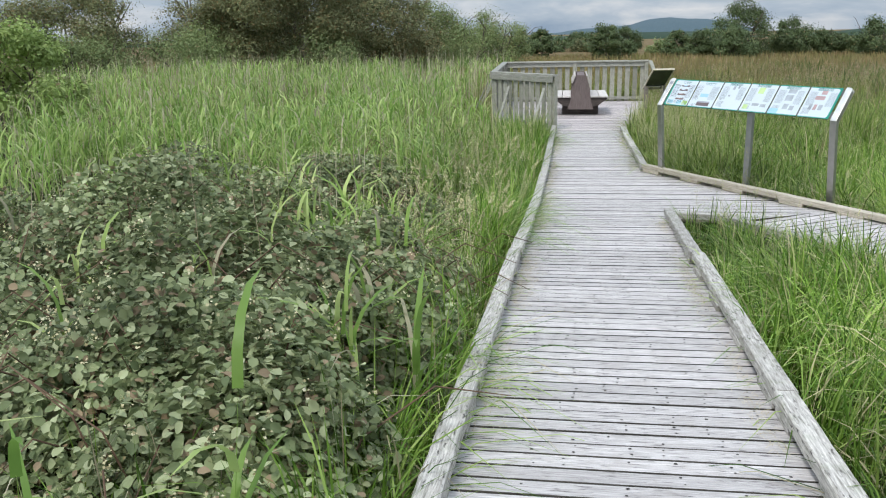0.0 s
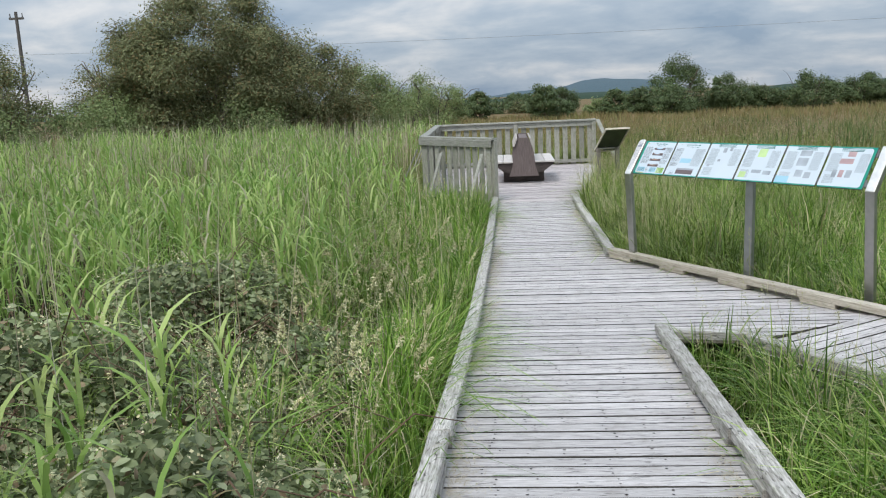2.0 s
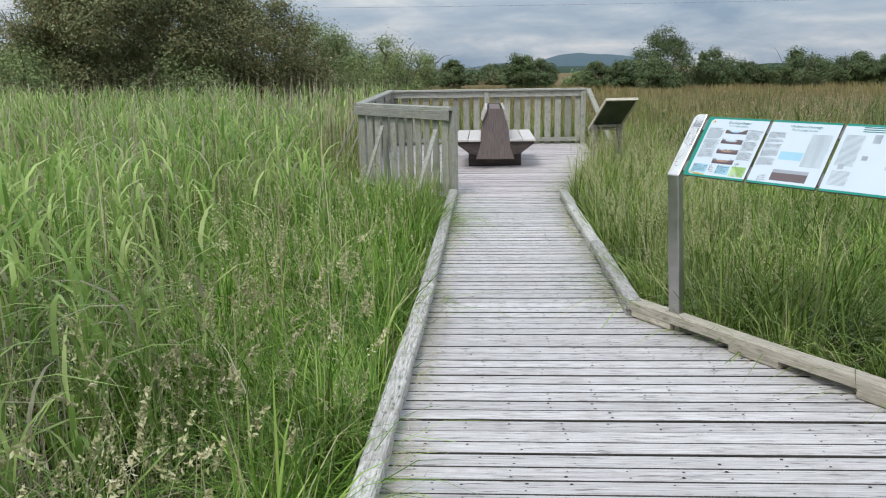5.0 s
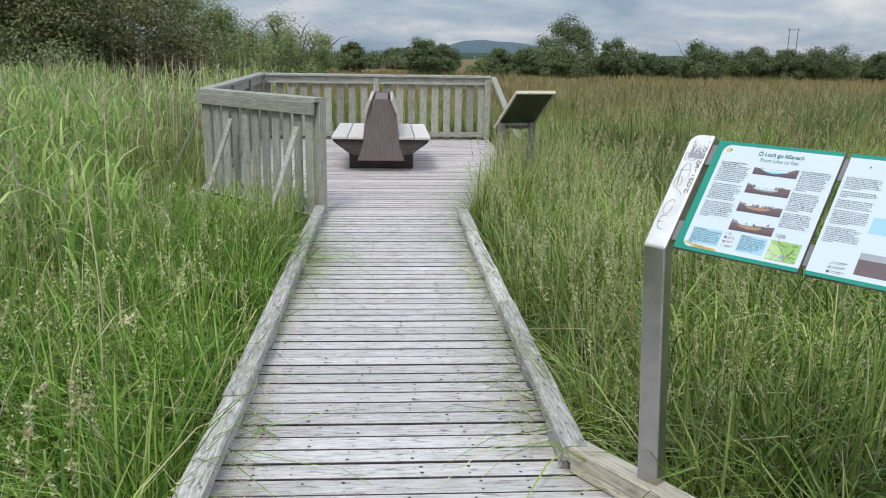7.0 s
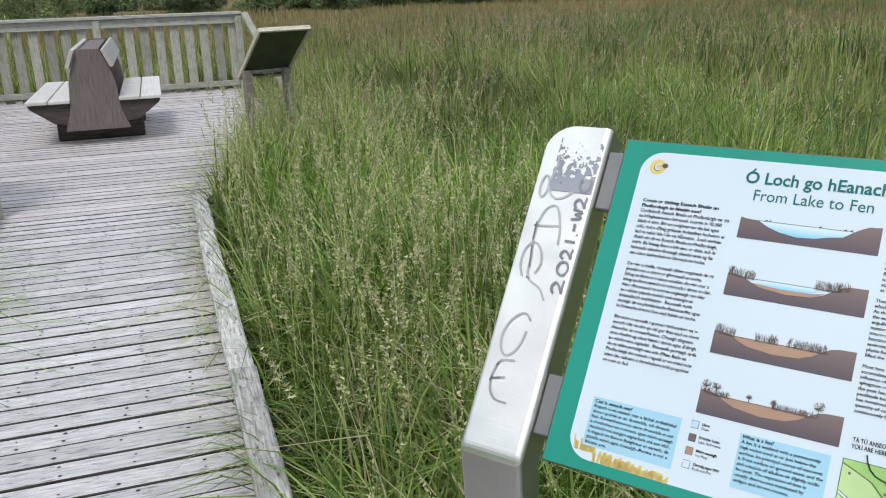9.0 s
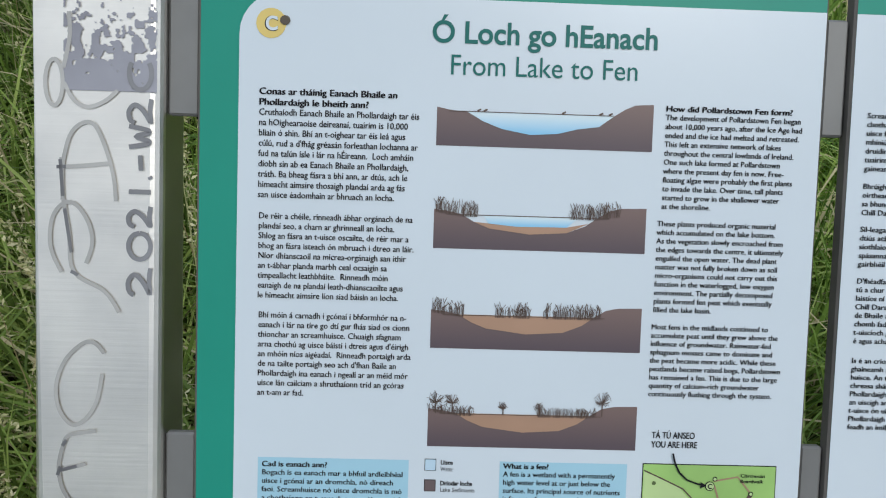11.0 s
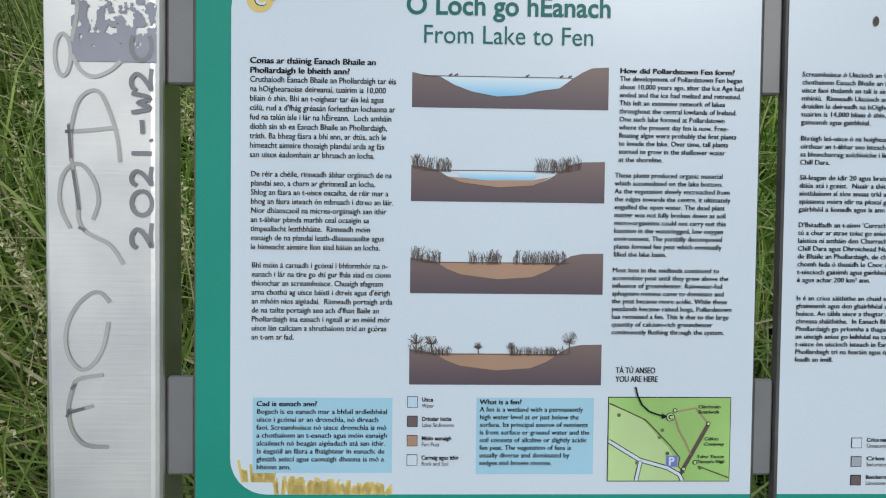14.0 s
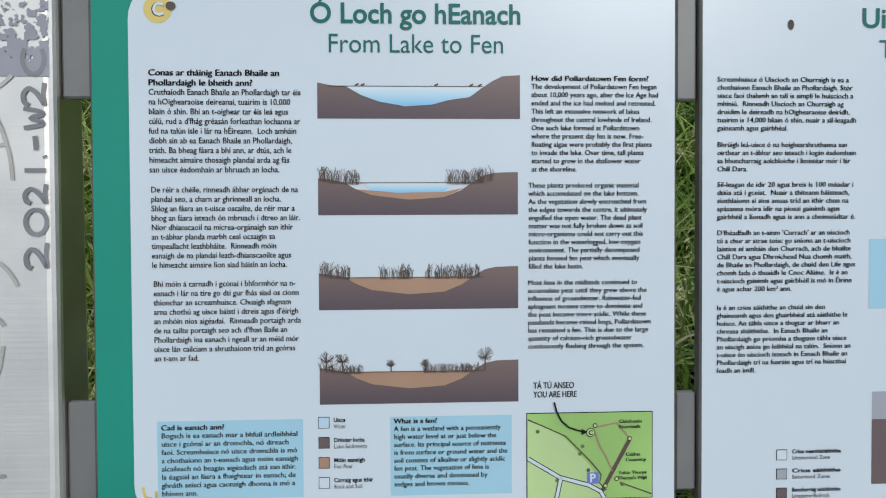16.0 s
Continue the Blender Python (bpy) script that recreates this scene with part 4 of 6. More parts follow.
def block(parent, xf, lines, px, py, pr, step, heading=(), material=M_INK):
    """A column of type at a place on the first sheet: left edge, first line's foot, right edge of the widest line, step."""
    x, y = pp(px, py)
    w = (pr - px) * PX
    if heading:
        hw, hl = heading
        lettering("heading", hl, x, y, (hw - px) * PX, step * 1.03 * PX, material, parent, xf, strong=True, weight=0.042, height=step * 0.9 * PX)
        y -= (len(hl) * 1.03 - 0.06) * step * PX
    lettering("text_block", lines, x, y, w, step * PX, material, parent, xf, strong=True)


def make_panel(board, k):
    """Sheet k of the board: plate, printed face and what is printed on it."""
    xf = slope_frame(k * PANEL_PITCH)
    pan = part("panel", box(-0.153 if k == 0 else -0.148, 0.2515, -0.291, 0.107, -0.012, 0.0, 0.0015), M_PANEL_EDGE, board, "green-bordered printed panel with worn grey edges", xf=xf)
    bm = bmesh.new()
    poly(bm, rounded(-0.1515 if k == 0 else -0.1465, 0.2500, -0.2895, 0.1055, 0.002))
    flat_part("border", bm, M_GREEN, pan, xf @ pose(0, 0, 0.0002), "green printed border")
    bm = bmesh.new()
    x0 = -0.1270 if k == 0 else -0.1465
    x1 = 0.2500 if k < 5 else 0.225
    poly(bm, rounded(x0, x1, -0.2775, 0.093, 0.026, (k == 0, k == 5, k == 5, k == 0)))
    flat_part("sheet", bm, M_SHEET, pan, xf @ pose(0, 0, 0.0004), "pale blue-white printed sheet")
    return pan, xf


def bars(pan, xf, spans, material=M_TEXTGREY):
    """Small print too far off to read: a bar for each line."""
    bm = bmesh.new()
    rnd = random.Random(len(spans))
    for x0, x1, y0, y1, step in spans:
        y = y1
        while y > y0:
            poly(bm, [(x0, y - step * 0.45), (x1 - rnd.uniform(0, 0.012), y - step * 0.45), (x1 - rnd.uniform(0, 0.012), y), (x0, y)], 0.0)
            y -= step
    flat_part("small_print", bm, material, pan, xf @ pose(0, 0, 0.0008))["kind"] = "stuff"


def patch(name, pan, xf, x0, x1, y0, y1, material, z=0.0006, label=""):
    bm = bmesh.new(); poly(bm, [(x0, y0), (x1, y0), (x1, y1), (x0, y1)])
    return flat_part(name, bm, material, pan, xf @ pose(0, 0, z), label)


def build_board():
    board = thing("information_board", BOARD, "six green-edged printed panels on sloping brushed steel posts", "sign")
    # posts: a steel box section, upright, bent to the slope and rounded at the head
    vh = Vector((0, math.cos(TILT), math.sin(TILT)))
    foot = BOARD.inverted() @ (P0 + (NH * math.cos(TILT) + Vector((0, 0, math.sin(TILT)))) * -0.302)
    for i, (ua, ub) in enumerate(((-0.255, -0.1735), (2.365, 2.446))):
        bm = bmesh.new()
        b0 = BOARD.inverted() @ (P0 + U * ua)
        b1 = BOARD.inverted() @ (P0 + U * ub)
        y0, z0 = foot.y, foot.z
        n_ = Vector((0, -math.sin(TILT), math.cos(TILT)))
        lift = 0.006
        corner = Vector((0, y0, z0)) + n_ * lift
        head = corner + vh * 0.418
        thick = 0.052
        back_c = corner + Vector((0, thick * 1.0, -0.012))
        back_h = head - n_ * thick
        lean = 0.10
        prof = [Vector((0, corner.y + lean, 0)), corner, head, back_h, back_c + Vector((0, 0, -0.02)), Vector((0, corner.y + thick + lean, 0))]
        A = [bm.verts.new((b0.x, p.y, p.z)) for p in prof]
        B = [bm.verts.new((b1.x, p.y, p.z)) for p in prof]
        bm.faces.new(A); bm.faces.new(B[::-1])
        fs = []
        for j in range(len(prof)):
            fs.append(bm.faces.new((A[j], B[j], B[(j + 1) % 6], A[(j + 1) % 6])))
        # rounded outer head corner
        e = [x for x in bm.edges if {x.verts[0], x.verts[1]} == {A[2], A[3]}] if i == 0 else [x for x in bm.edges if {x.verts[0], x.verts[1]} == {B[2], B[3]}]
        bmesh.ops.bevel(bm, geom=e, offset=0.038, segments=7, affect="EDGES", profile=0.5)
        bmesh.ops.bevel(bm, geom=[x for x in bm.edges if x.calc_length() > 0.07], offset=0.0075, segments=4, affect="EDGES", profile=0.5)
        # faces below the bend get the copy darkened for the reflected grass
        for f in bm.faces:
            f.material_index = 1 if f.calc_center_median().z < foot.z - 0.05 else 0
        part("post", bm, M_STEEL, board, "brushed steel post bent to the slope").data.materials.append(M_STEEL_LEG)
    mid = BOARD.inverted() @ (P0 + U * 1.235)
    part("middle_post", box(mid.x - 0.04, mid.x + 0.04, foot.y + 0.062, foot.y + 0.112, 0, foot.z + 0.03, 0.004), M_STEEL_DARK, board)
    # back rails that carry the panels
    for v in (-0.235, 0.05):
        bm = box(-0.172, 2.364, v - 0.02, v + 0.02, -0.042, -0.0125, 0.002)
        part("back_rail", bm, M_STEEL_DARK, board, xf=slope_frame())
    # lugs between post and panels and between neighbouring panels
    for k in range(7):
        x = -0.148 - 0.0085 + k * PANEL_PITCH if k else -0.1632
        w = 0.0075 if k else 0.0100
        for v0, v1 in ((-0.265, -0.194), (0.014, 0.09)):
            part("lug", box(x - w, x + w, v0, v1, -0.0125, -0.0045, 0.0015), M_LUG, board, xf=slope_frame())
    # first panel
    pan, xf = make_panel(board, 0)
    lettering("title", ["Ó Loch go hEanach"], *pp(714, 40), (1073 - 714) * PX, 0.016, M_TITLE, pan, xf, bold=0.02, height=0.0195)
    lettering("title", ["From Lake to Fen"], *pp(743, 90), (1043 - 743) * PX, 0.016, M_TITLE, pan, xf, height=0.0185)
    for k in range(4):
        drawing(pan, xf, k)
    block(pan, xf, LEFT_1, 445, 130.5, 698, 16.25, (662, ["Conas ar tháinig Eanach Bhaile an", "Phollardaigh le bheith ann?"]))
    block(pan, xf, LEFT_2, 447, 326.6, 695, 15.85)
    block(pan, xf, LEFT_3, 449, 485.5, 695, 15.75)
    block(pan, xf, RIGHT_1, 1091.5, 136.5, 1313, 14.2, (1296, ["How did Pollardstown Fen form?"]))
    block(pan, xf, RIGHT_2, 1086, 320, 1294, 14.0)
    block(pan, xf, RIGHT_3, 1084.5, 488, 1300.5, 13.8)
    x0, y0 = pp(452, 848); x1, y1 = pp(697, 714)
    patch("text_box", pan, xf, x0, x1, y0, y1, M_BOX, label="light blue box behind the text")
    block(pan, xf, BOX_1, 458.6, 729, 687.5, 14.1, (564, ["Cad is eanach ann?"]))
    x0, y0 = pp(846, 850); x1, y1 = pp(1056, 713)
    patch("text_box", pan, xf, x0, x1, y0, y1, M_BOX, label="light blue box behind the text")
    block(pan, xf, BOX_2, 852, 724.5, 1048.6, 13.7, (926, ["What is a fen?"]))
    for i, (a, b, m) in enumerate((("Uisce", "Water", M_WATER_PALE), ("Dríodar locha", "Lake Sediments", M_BROWN), ("Móin eanaigh", "Fen Peat", M_PEAT), ("Carraig agus ithir", "Rock and Soil", M_SHEET))):
        py = 712 + i * 34.6
        x0, y0 = pp(724, py + 18); x1, y1 = pp(741, py)
        patch("key_frame", pan, xf, x0 - 0.0004, x1 + 0.0004, y0 - 0.0004, y1 + 0.0004, M_INK, 0.0006)
        patch("key_swatch", pan, xf, x0, x1, y0, y1, m, 0.0009)
        wa = {"Uisce": 20, "Dríodar locha": 53, "Móin eanaigh": 53, "Carraig agus ithir": 67}[a]
        wb = {"Water": 21, "Lake Sediments": 57, "Fen Peat": 32, "Rock and Soil": 48}[b]
        lettering("key_text", [a], *pp(749, py + 8), wa * PX, 0.0042, M_INK, pan, xf, bold=0.03, height=0.0042)
        lettering("key_text", [b], *pp(749, py + 19), wb * PX, 0.0042, M_INK, pan, xf, height=0.0042)
    # map
    x0, y0 = pp(1083, 862); x1, y1 = pp(1303, 712)
    patch("map_frame", pan, xf, x0 - 0.0006, x1 + 0.0006, y0 - 0.0006, y1 + 0.0006, M_INK, 0.0006)
    patch("map", pan, xf, x0, x1, y0, y1, M_MAP, 0.0009)
    q = lambda pts: [pp(x, y) for x, y in pts]
    bm = bmesh.new(); poly(bm, q([(1084, 861), (1084, 724), (1140, 746), (1190, 800), (1215, 838), (1222, 861)])); flat_part("map_field", bm, M_MAP2, pan, xf @ pose(0, 0, 0.0011))
    bm = bmesh.new()
    stroke(bm, q([(1084, 722), (1120, 738), (1150, 752), (1195, 798), (1213, 820), (1210, 835), (1222, 848)]), 0.0009)
    stroke(bm, q([(1246, 835), (1302, 856)]), 0.0009)
    stroke(bm, q([(1263, 760), (1214, 850)]), 0.0028)
    flat_part("map_track", bm, M_ROAD, pan, xf @ pose(0, 0, 0.0013))
    bm = bmesh.new()
    stroke(bm, q([(1200, 738), (1240, 730), (1262, 756)]), 0.0011)
    stroke(bm, q([(1202, 745), (1210, 770), (1222, 790), (1233, 815)]), 0.0011)
    flat_part("map_path", bm, M_PEAT, pan, xf @ pose(0, 0, 0.0013))
    for w, m, z in ((0.0034, M_INK, 0.0013), (0.0022, M_SHEET, 0.0015)):
        bm = bmesh.new()
        stroke(bm, q([(1084, 790), (1140, 824), (1190, 838), (1212, 850), (1218, 861)]), w)
        stroke(bm, q([(1142, 824), (1134, 861)]), w)
        flat_part("map_road", bm, m, pan, xf @ pose(0, 0, z))
    bm = bmesh.new()
    for x, y in ((1101, 743), (1175, 783), (1135, 829), (1180, 770), (1190, 812), (1250, 838), (1288, 828)):
        poly(bm, [(pp(x, y)[0] + 0.0014 * math.cos(a), pp(x, y)[1] + 0.0014 * math.sin(a)) for a in np.linspace(0, 6.0, 9)])
    flat_part("map_bush", bm, M_TREE, pan, xf @ pose(0, 0, 0.0015))
    patch("map_sign", pan, xf, *(pp(1188, 0)[0], pp(1208, 0)[0]), pp(0, 836)[1], pp(0, 816)[1], M_PBLUE, 0.0015)
    lettering("map_letter", ["P"], *pp(1192, 833), 11 * PX, 0.006, M_SHEET, pan, xf, bold=0.03, z=0.0017, height=0.0085)
    for cx, cy, r in ((1194, 746, 8), (1202, 734, 4), (1263, 758, 4), (1220, 840, 4), (1240, 828, 4)):
        for rr, m, z in ((r, M_INK, 0.0016), (r - 1.3, M_MAP2, 0.0018)):
            bm = bmesh.new(); poly(bm, [(pp(cx, cy)[0] + rr * PX * math.cos(a), pp(cx, cy)[1] + rr * PX * math.sin(a)) for a in np.linspace(0, 6.0, 16)])
            flat_part("map_mark", bm, m, pan, xf @ pose(0, 0, z))
    lettering("map_letter", ["C"], *pp(1190, 750), 8 * PX, 0.006, M_INK, pan, xf, bold=0.03, z=0.0020, height=0.0046)
    for words, px, py, w in ((["Clárchosán", "Boardwalk"], 1244, 730, 40), (["Cabhsa", "Causeway"], 1256, 788, 36), (["Tobar Thorpe", "Thorpe's Well"], 1243, 820, 50)):
        lettering("map_name", words, *pp(px, py), w * PX, 0.0038, M_INK, pan, xf, z=0.0019, strong=True)
    lettering("caption", ["TÁ TÚ ANSEO", "YOU ARE HERE"], *pp(1094, 668), 76 * PX, 0.0063, M_INK, pan, xf, strong=True, height=0.0062)
    bm = bmesh.new()
    stroke(bm, q([(1130, 692), (1134, 708), (1142, 724), (1155, 736), (1172, 742), (1180, 744)]), 0.0012)
    poly(bm, q([(1178, 739), (1188, 745), (1178, 750)]))
    flat_part("arrow", bm, M_INK, pan, xf @ pose(0, 0, 0.0021))
    # round badge with its letter, and gold reeds printed in the corner
    cx, cy = pp(462, 20)
    bm = bmesh.new(); poly(bm, [(cx + 0.0095 * math.cos(a), cy + 0.0095 * math.sin(a)) for a in np.linspace(0, 6.1, 22)])
    flat_part("badge", bm, M_YELLOW, pan, xf @ pose(0, 0, 0.0007))
    lettering("badge_letter", ["C"], cx - 0.0042, cy - 0.0045, 0.0085, 0.012, M_INK, pan, xf, bold=0.04, z=0.0009, height=0.0125)
    lettering("badge_letter", ["C"], cx - 0.0036, cy - 0.0042, 0.0078, 0.012, M_SHEET, pan, xf, bold=0.03, z=0.0011, height=0.0122)
    bm = bmesh.new(); poly(bm, [(pp(484, 15)[0] + 0.0034 * math.cos(a), pp(484, 15)[1] + 0.003 * math.sin(a)) for a in np.linspace(0, 6, 12)])
    flat_part("bolt_head", bm, M_BARK, pan, xf @ pose(0, 0, 0.0014))
    bm = bmesh.new()
    rnd = random.Random(8)
    for _ in range(170):
        x = rnd.uniform(-0.118, -0.012); top = 0.016 * (0.4 + 0.6 * rnd.random()) * (1 - 0.5 * (x + 0.118) / 0.106)
        lo = -0.2772 if x > -0.095 else -0.2685
        stroke(bm, [(x, lo), (x + rnd.uniform(-.004, .004), lo + top)], rnd.uniform(0.0008, 0.003))
    flat_part("printed_reeds", bm, M_YELLOW, pan, xf @ pose(0, 0, 0.00055))
    # second panel
    pan, xf2 = make_panel(board, 1)
    xf = slope_frame()
    for lines, y, step in ((SECOND_1, 0.0266, 0.00572), (SECOND_2, -0.0194, 0.00572), (SECOND_3, -0.0476, 0.00572), (SECOND_4, -0.0818, 0.00570), (SECOND_5, -0.1350, 0.00560)):
        lettering("text_block", lines, 0.2805, y, 0.1010 if lines is not SECOND_5 else 0.098, step, M_INK, pan, xf, strong=True)
    for i, (a, b, m) in enumerate((("Crios neamhsháithithe", "Unsaturated Zone", M_SHEET), ("Crios sáithithe", "Saturated Zone", M_GREY), ("Buncharraig aolchloiche", "Limestone Bedrock", M_BROWN))):
        y = -0.236 - i * 0.0138
        patch("key_frame", pan, xf, 0.3245, 0.3325, y - 0.0074, y + 0.0004, M_INK, 0.0006)
        patch("key_swatch", pan, xf, 0.3250, 0.3320, y - 0.0069, y - 0.0001, m, 0.0009)
        lettering("key_text", [a], 0.3360, y - 0.0025, 0.036, 0.0042, M_INK, pan, xf, bold=0.03, height=0.0040)
        lettering("key_text", [b], 0.3360, y - 0.0070, 0.028, 0.0042, M_INK, pan, xf, height=0.0040)
    lettering("title", ["Uiscíoch an Churraigh"], 0.385, 0.0655, 0.18, 0.016, M_TITLE, pan, xf, bold=0.02, height=0.0195)
    lettering("title", ["The Curragh Aquifer"], 0.398, 0.044, 0.155, 0.016, M_TITLE, pan, xf, height=0.0185)
    bm = bmesh.new(); poly(bm, [(0.3335 + 0.0022 * math.cos(a), 0.067 + 0.0036 * math.sin(a)) for a in np.linspace(0, 6, 12)])
    flat_part("bolt_head", bm, M_BARK, pan, xf @ pose(0, 0, 0.0012))
    bars(pan, xf, ((0.53, 0.65, -0.17, 0.028, 0.006),))
    patch("picture", pan, xf, 0.405, 0.515, -0.04, 0.02, M_SHEET, 0.0006)
    patch("text_box", pan, xf, 0.392, 0.525, -0.135, -0.085, M_BOX, 0.0006)
    patch("picture", pan, xf, 0.395, 0.60, -0.262, -0.215, M_BROWN, 0.0006)
    patch("picture_top", pan, xf, 0.395, 0.60, -0.215, -0.195, M_GREY, 0.0006)
    # the further panels
    art = {2: ((0.02, 0.06, 0.0, 0.05, M_PALE_ART), (0.09, 0.12, 0.02, 0.07, M_PALE_ART), (-0.10, -0.07, -0.16, -0.13, M_PALE_ART), (0.0, 0.03, -0.10, -0.075, M_PALE_ART)),
           3: ((0.0, 0.085, -0.03, 0.055, M_MAP2), (-0.12, -0.05, -0.25, -0.19, M_MAP2), (0.0, 0.10, -0.20, -0.165, M_PALE_ART), (0.02, 0.11, -0.26, -0.21, M_SHEET), (0.12, 0.20, -0.21, -0.17, M_PALE_ART)),
           4: ((0.0, 0.11, 0.0, 0.055, M_PALE_ART), (0.0, 0.10, -0.10, -0.02, M_PALE_ART), (-0.148, -0.02, -0.277, -0.21, M_BOX), (0.02, 0.09, -0.21, -0.14, M_PALE_ART), (0.11, 0.17, -0.22, -0.16, M_PALE_ART)),
           5: ((0.02, 0.09, 0.01, 0.06, M_ROSE_ART), (-0.03, 0.09, -0.06, -0.01, M_ROSE_ART), (-0.06, -0.02, -0.19, -0.12, M_PALE_ART), (0.0, 0.04, -0.19, -0.12, M_ROSE_ART), (0.06, 0.11, -0.19, -0.12, M_PALE_ART))}
    for k, items in art.items():
        pan, xf = make_panel(board, k)
        bars(pan, xf, ((-0.05, 0.15, 0.065, 0.09, 0.012),), M_TITLE)
        bars(pan, xf, ((-0.125, -0.02, -0.14, 0.04, 0.0065), (0.13, 0.225, -0.14, 0.04, 0.0065), (-0.12, -0.02, -0.25, -0.17, 0.0065)))
        for a, b, c, d, m in items:
            patch("picture", pan, xf, a, b, c, d, m, 0.001)
    # marks on the near post: a peeled sticker and scribbles
    posts = [o for o in board.children if o.name.startswith("post")]
    xf = slope_frame(0, 0.0066)
    g = lambda pts: [(-0.2561 + (x - 73) * 0.000387, 0.0356 - (y - 100) * 0.000397) for x, y in pts]
    # the sticker is whole along its foot and flaked away above, left in a ragged column on either side
    bm = bmesh.new()
    step = 1.6
    for i in range(94):
        for j in range(112):
            x, y = 128 + i * step, 122 - j * step
            up = (122 - y) / 180
            flake = float(drift(np.array(x), np.array(y), 13.0, 321)) * 0.6 + float(drift(np.array(x), np.array(y), 5.0, 322)) * 0.4
            side_ = abs((x - 203) / 75)
            if flake > 0.08 + 1.15 * min(up, 0.42) - 0.16 * side_ ** 2 + 0.5 * max(0, up - 0.42):
                poly(bm, g([(x, y), (x + step, y), (x + step, y - step), (x, y - step)]))
    flat_part("peeled_sticker", bm, M_STICKER, posts[0], xf @ pose(0, 0, 0.0003), "grey remains of a sticker")
    arc = lambda cx, cy, rx, ry, a0, a1, n=14: [(cx + rx * math.cos(radians(a0 + (a1 - a0) * i / n)), cy + ry * math.sin(radians(a0 + (a1 - a0) * i / n))) for i in range(n + 1)]

    def smooth(pts, n=5):
        """A loose curve through the corners."""
        out = []
        for i in range(len(pts) - 1):
            p = [Vector(pts[max(0, min(len(pts) - 1, i + k))]) for k in (-1, 0, 1, 2)]
            for t in np.linspace(0, 1, n, endpoint=False):
                t = float(t)
                out.append(tuple(0.5 * (2 * p[1] + (p[2] - p[0]) * t + (2 * p[0] - 5 * p[1] + 4 * p[2] - p[3]) * t * t + (3 * p[1] - p[0] - 3 * p[2] + p[3]) * t ** 3)))
        return out + [tuple(pts[-1])]

    for i, pts in enumerate(([(137, 0), (138, 40), (128, 88)], arc(113, 111, 14, 36, 0, 360), [(129, 111), (145, 138), (168, 148), (195, 138), (215, 121)],
                [(125, 246), (138, 195), (158, 174), (178, 176), (195, 209), (209, 256), (213, 296)], [(121, 244), (160, 241), (202, 236)], [(125, 229), (127, 296)],
                [(125, 412), (111, 384), (106, 357), (111, 323), (128, 302), (148, 303), (168, 330), (175, 364), (165, 397)], [(128, 296), (137, 350), (145, 411), (195, 441), (219, 475)],
                [(195, 542), (178, 525), (158, 528), (131, 555), (116, 596), (121, 636), (141, 660), (162, 653), (182, 623), (192, 576)],
                [(128, 693), (138, 678), (182, 670)], [(121, 737), (165, 725)], [(128, 693), (120, 731), (128, 771), (152, 795), (192, 798)])):
        bm = bmesh.new()
        stroke(bm, g(smooth(pts)), 0.0026)
        flat_part("scribble", bm, M_MARK2, posts[0], xf @ pose(0, 0, 0.0005 + i * 2e-6), "faint grey pen stroke")
    # darker joints where the pen turned
    for pts in ([(123, 232), (127, 290)], [(117, 244), (132, 243)], [(130, 310), (141, 380)], [(140, 410), (152, 416)], [(126, 696), (133, 686)], [(118, 745), (123, 730)], [(121, 737), (150, 729)]):
        bm = bmesh.new()
        stroke(bm, g(pts), 0.0022)
        flat_part("scribble", bm, M_MARK, posts[0], xf @ pose(0, 0, 0.0006), "dark pen stroke")
    # a date and letters written up the edge with a broad pen
    two = [(0, 0.75), (0.15, 0.97), (0.5, 1.0), (0.75, 0.75), (0.6, 0.45), (0.3, 0.2), (0.05, 0.02), (0.5, 0.06), (1.0, 0.0)]
    pen = {"2": [two], "0": [arc(0.5, 0.5, 0.42, 0.5, 0, 360)], "1": [[(0.5, 1.0), (0.5, 0.0)]], ".": [[(0.3, 0.0), (0.7, 0.06)]], "-": [[(0, 0.45), (1, 0.5)]],
           "W": [[(0, 1.0), (0.15, 0.25), (0.3, 0.1), (0.5, 0.7), (0.7, 0.1), (0.85, 0.25), (1.0, 1.0)]], "C": [arc(0.55, 0.5, 0.5, 0.5, 50, 310)]}
    for k, (c, y0, y1) in enumerate((("2", 446, 402), ("0", 392, 342), ("2", 336, 303), ("1", 284, 276), (".", 262, 252), ("-", 246, 222), ("W", 209, 176), ("2", 171, 133), ("C", 121, 70))):
        bm = bmesh.new()
        for line in pen[c]:
            stroke(bm, g([(270 - v * 36, y0 + (y1 - y0) * u) for u, v in smooth(line, 4)]), 0.0030)
        flat_part("letter", bm, M_MARK, posts[0], xf @ pose(0, 0, 0.0008 + k * 2e-6), "sign written in broad dark pen")
    return board


build_board()


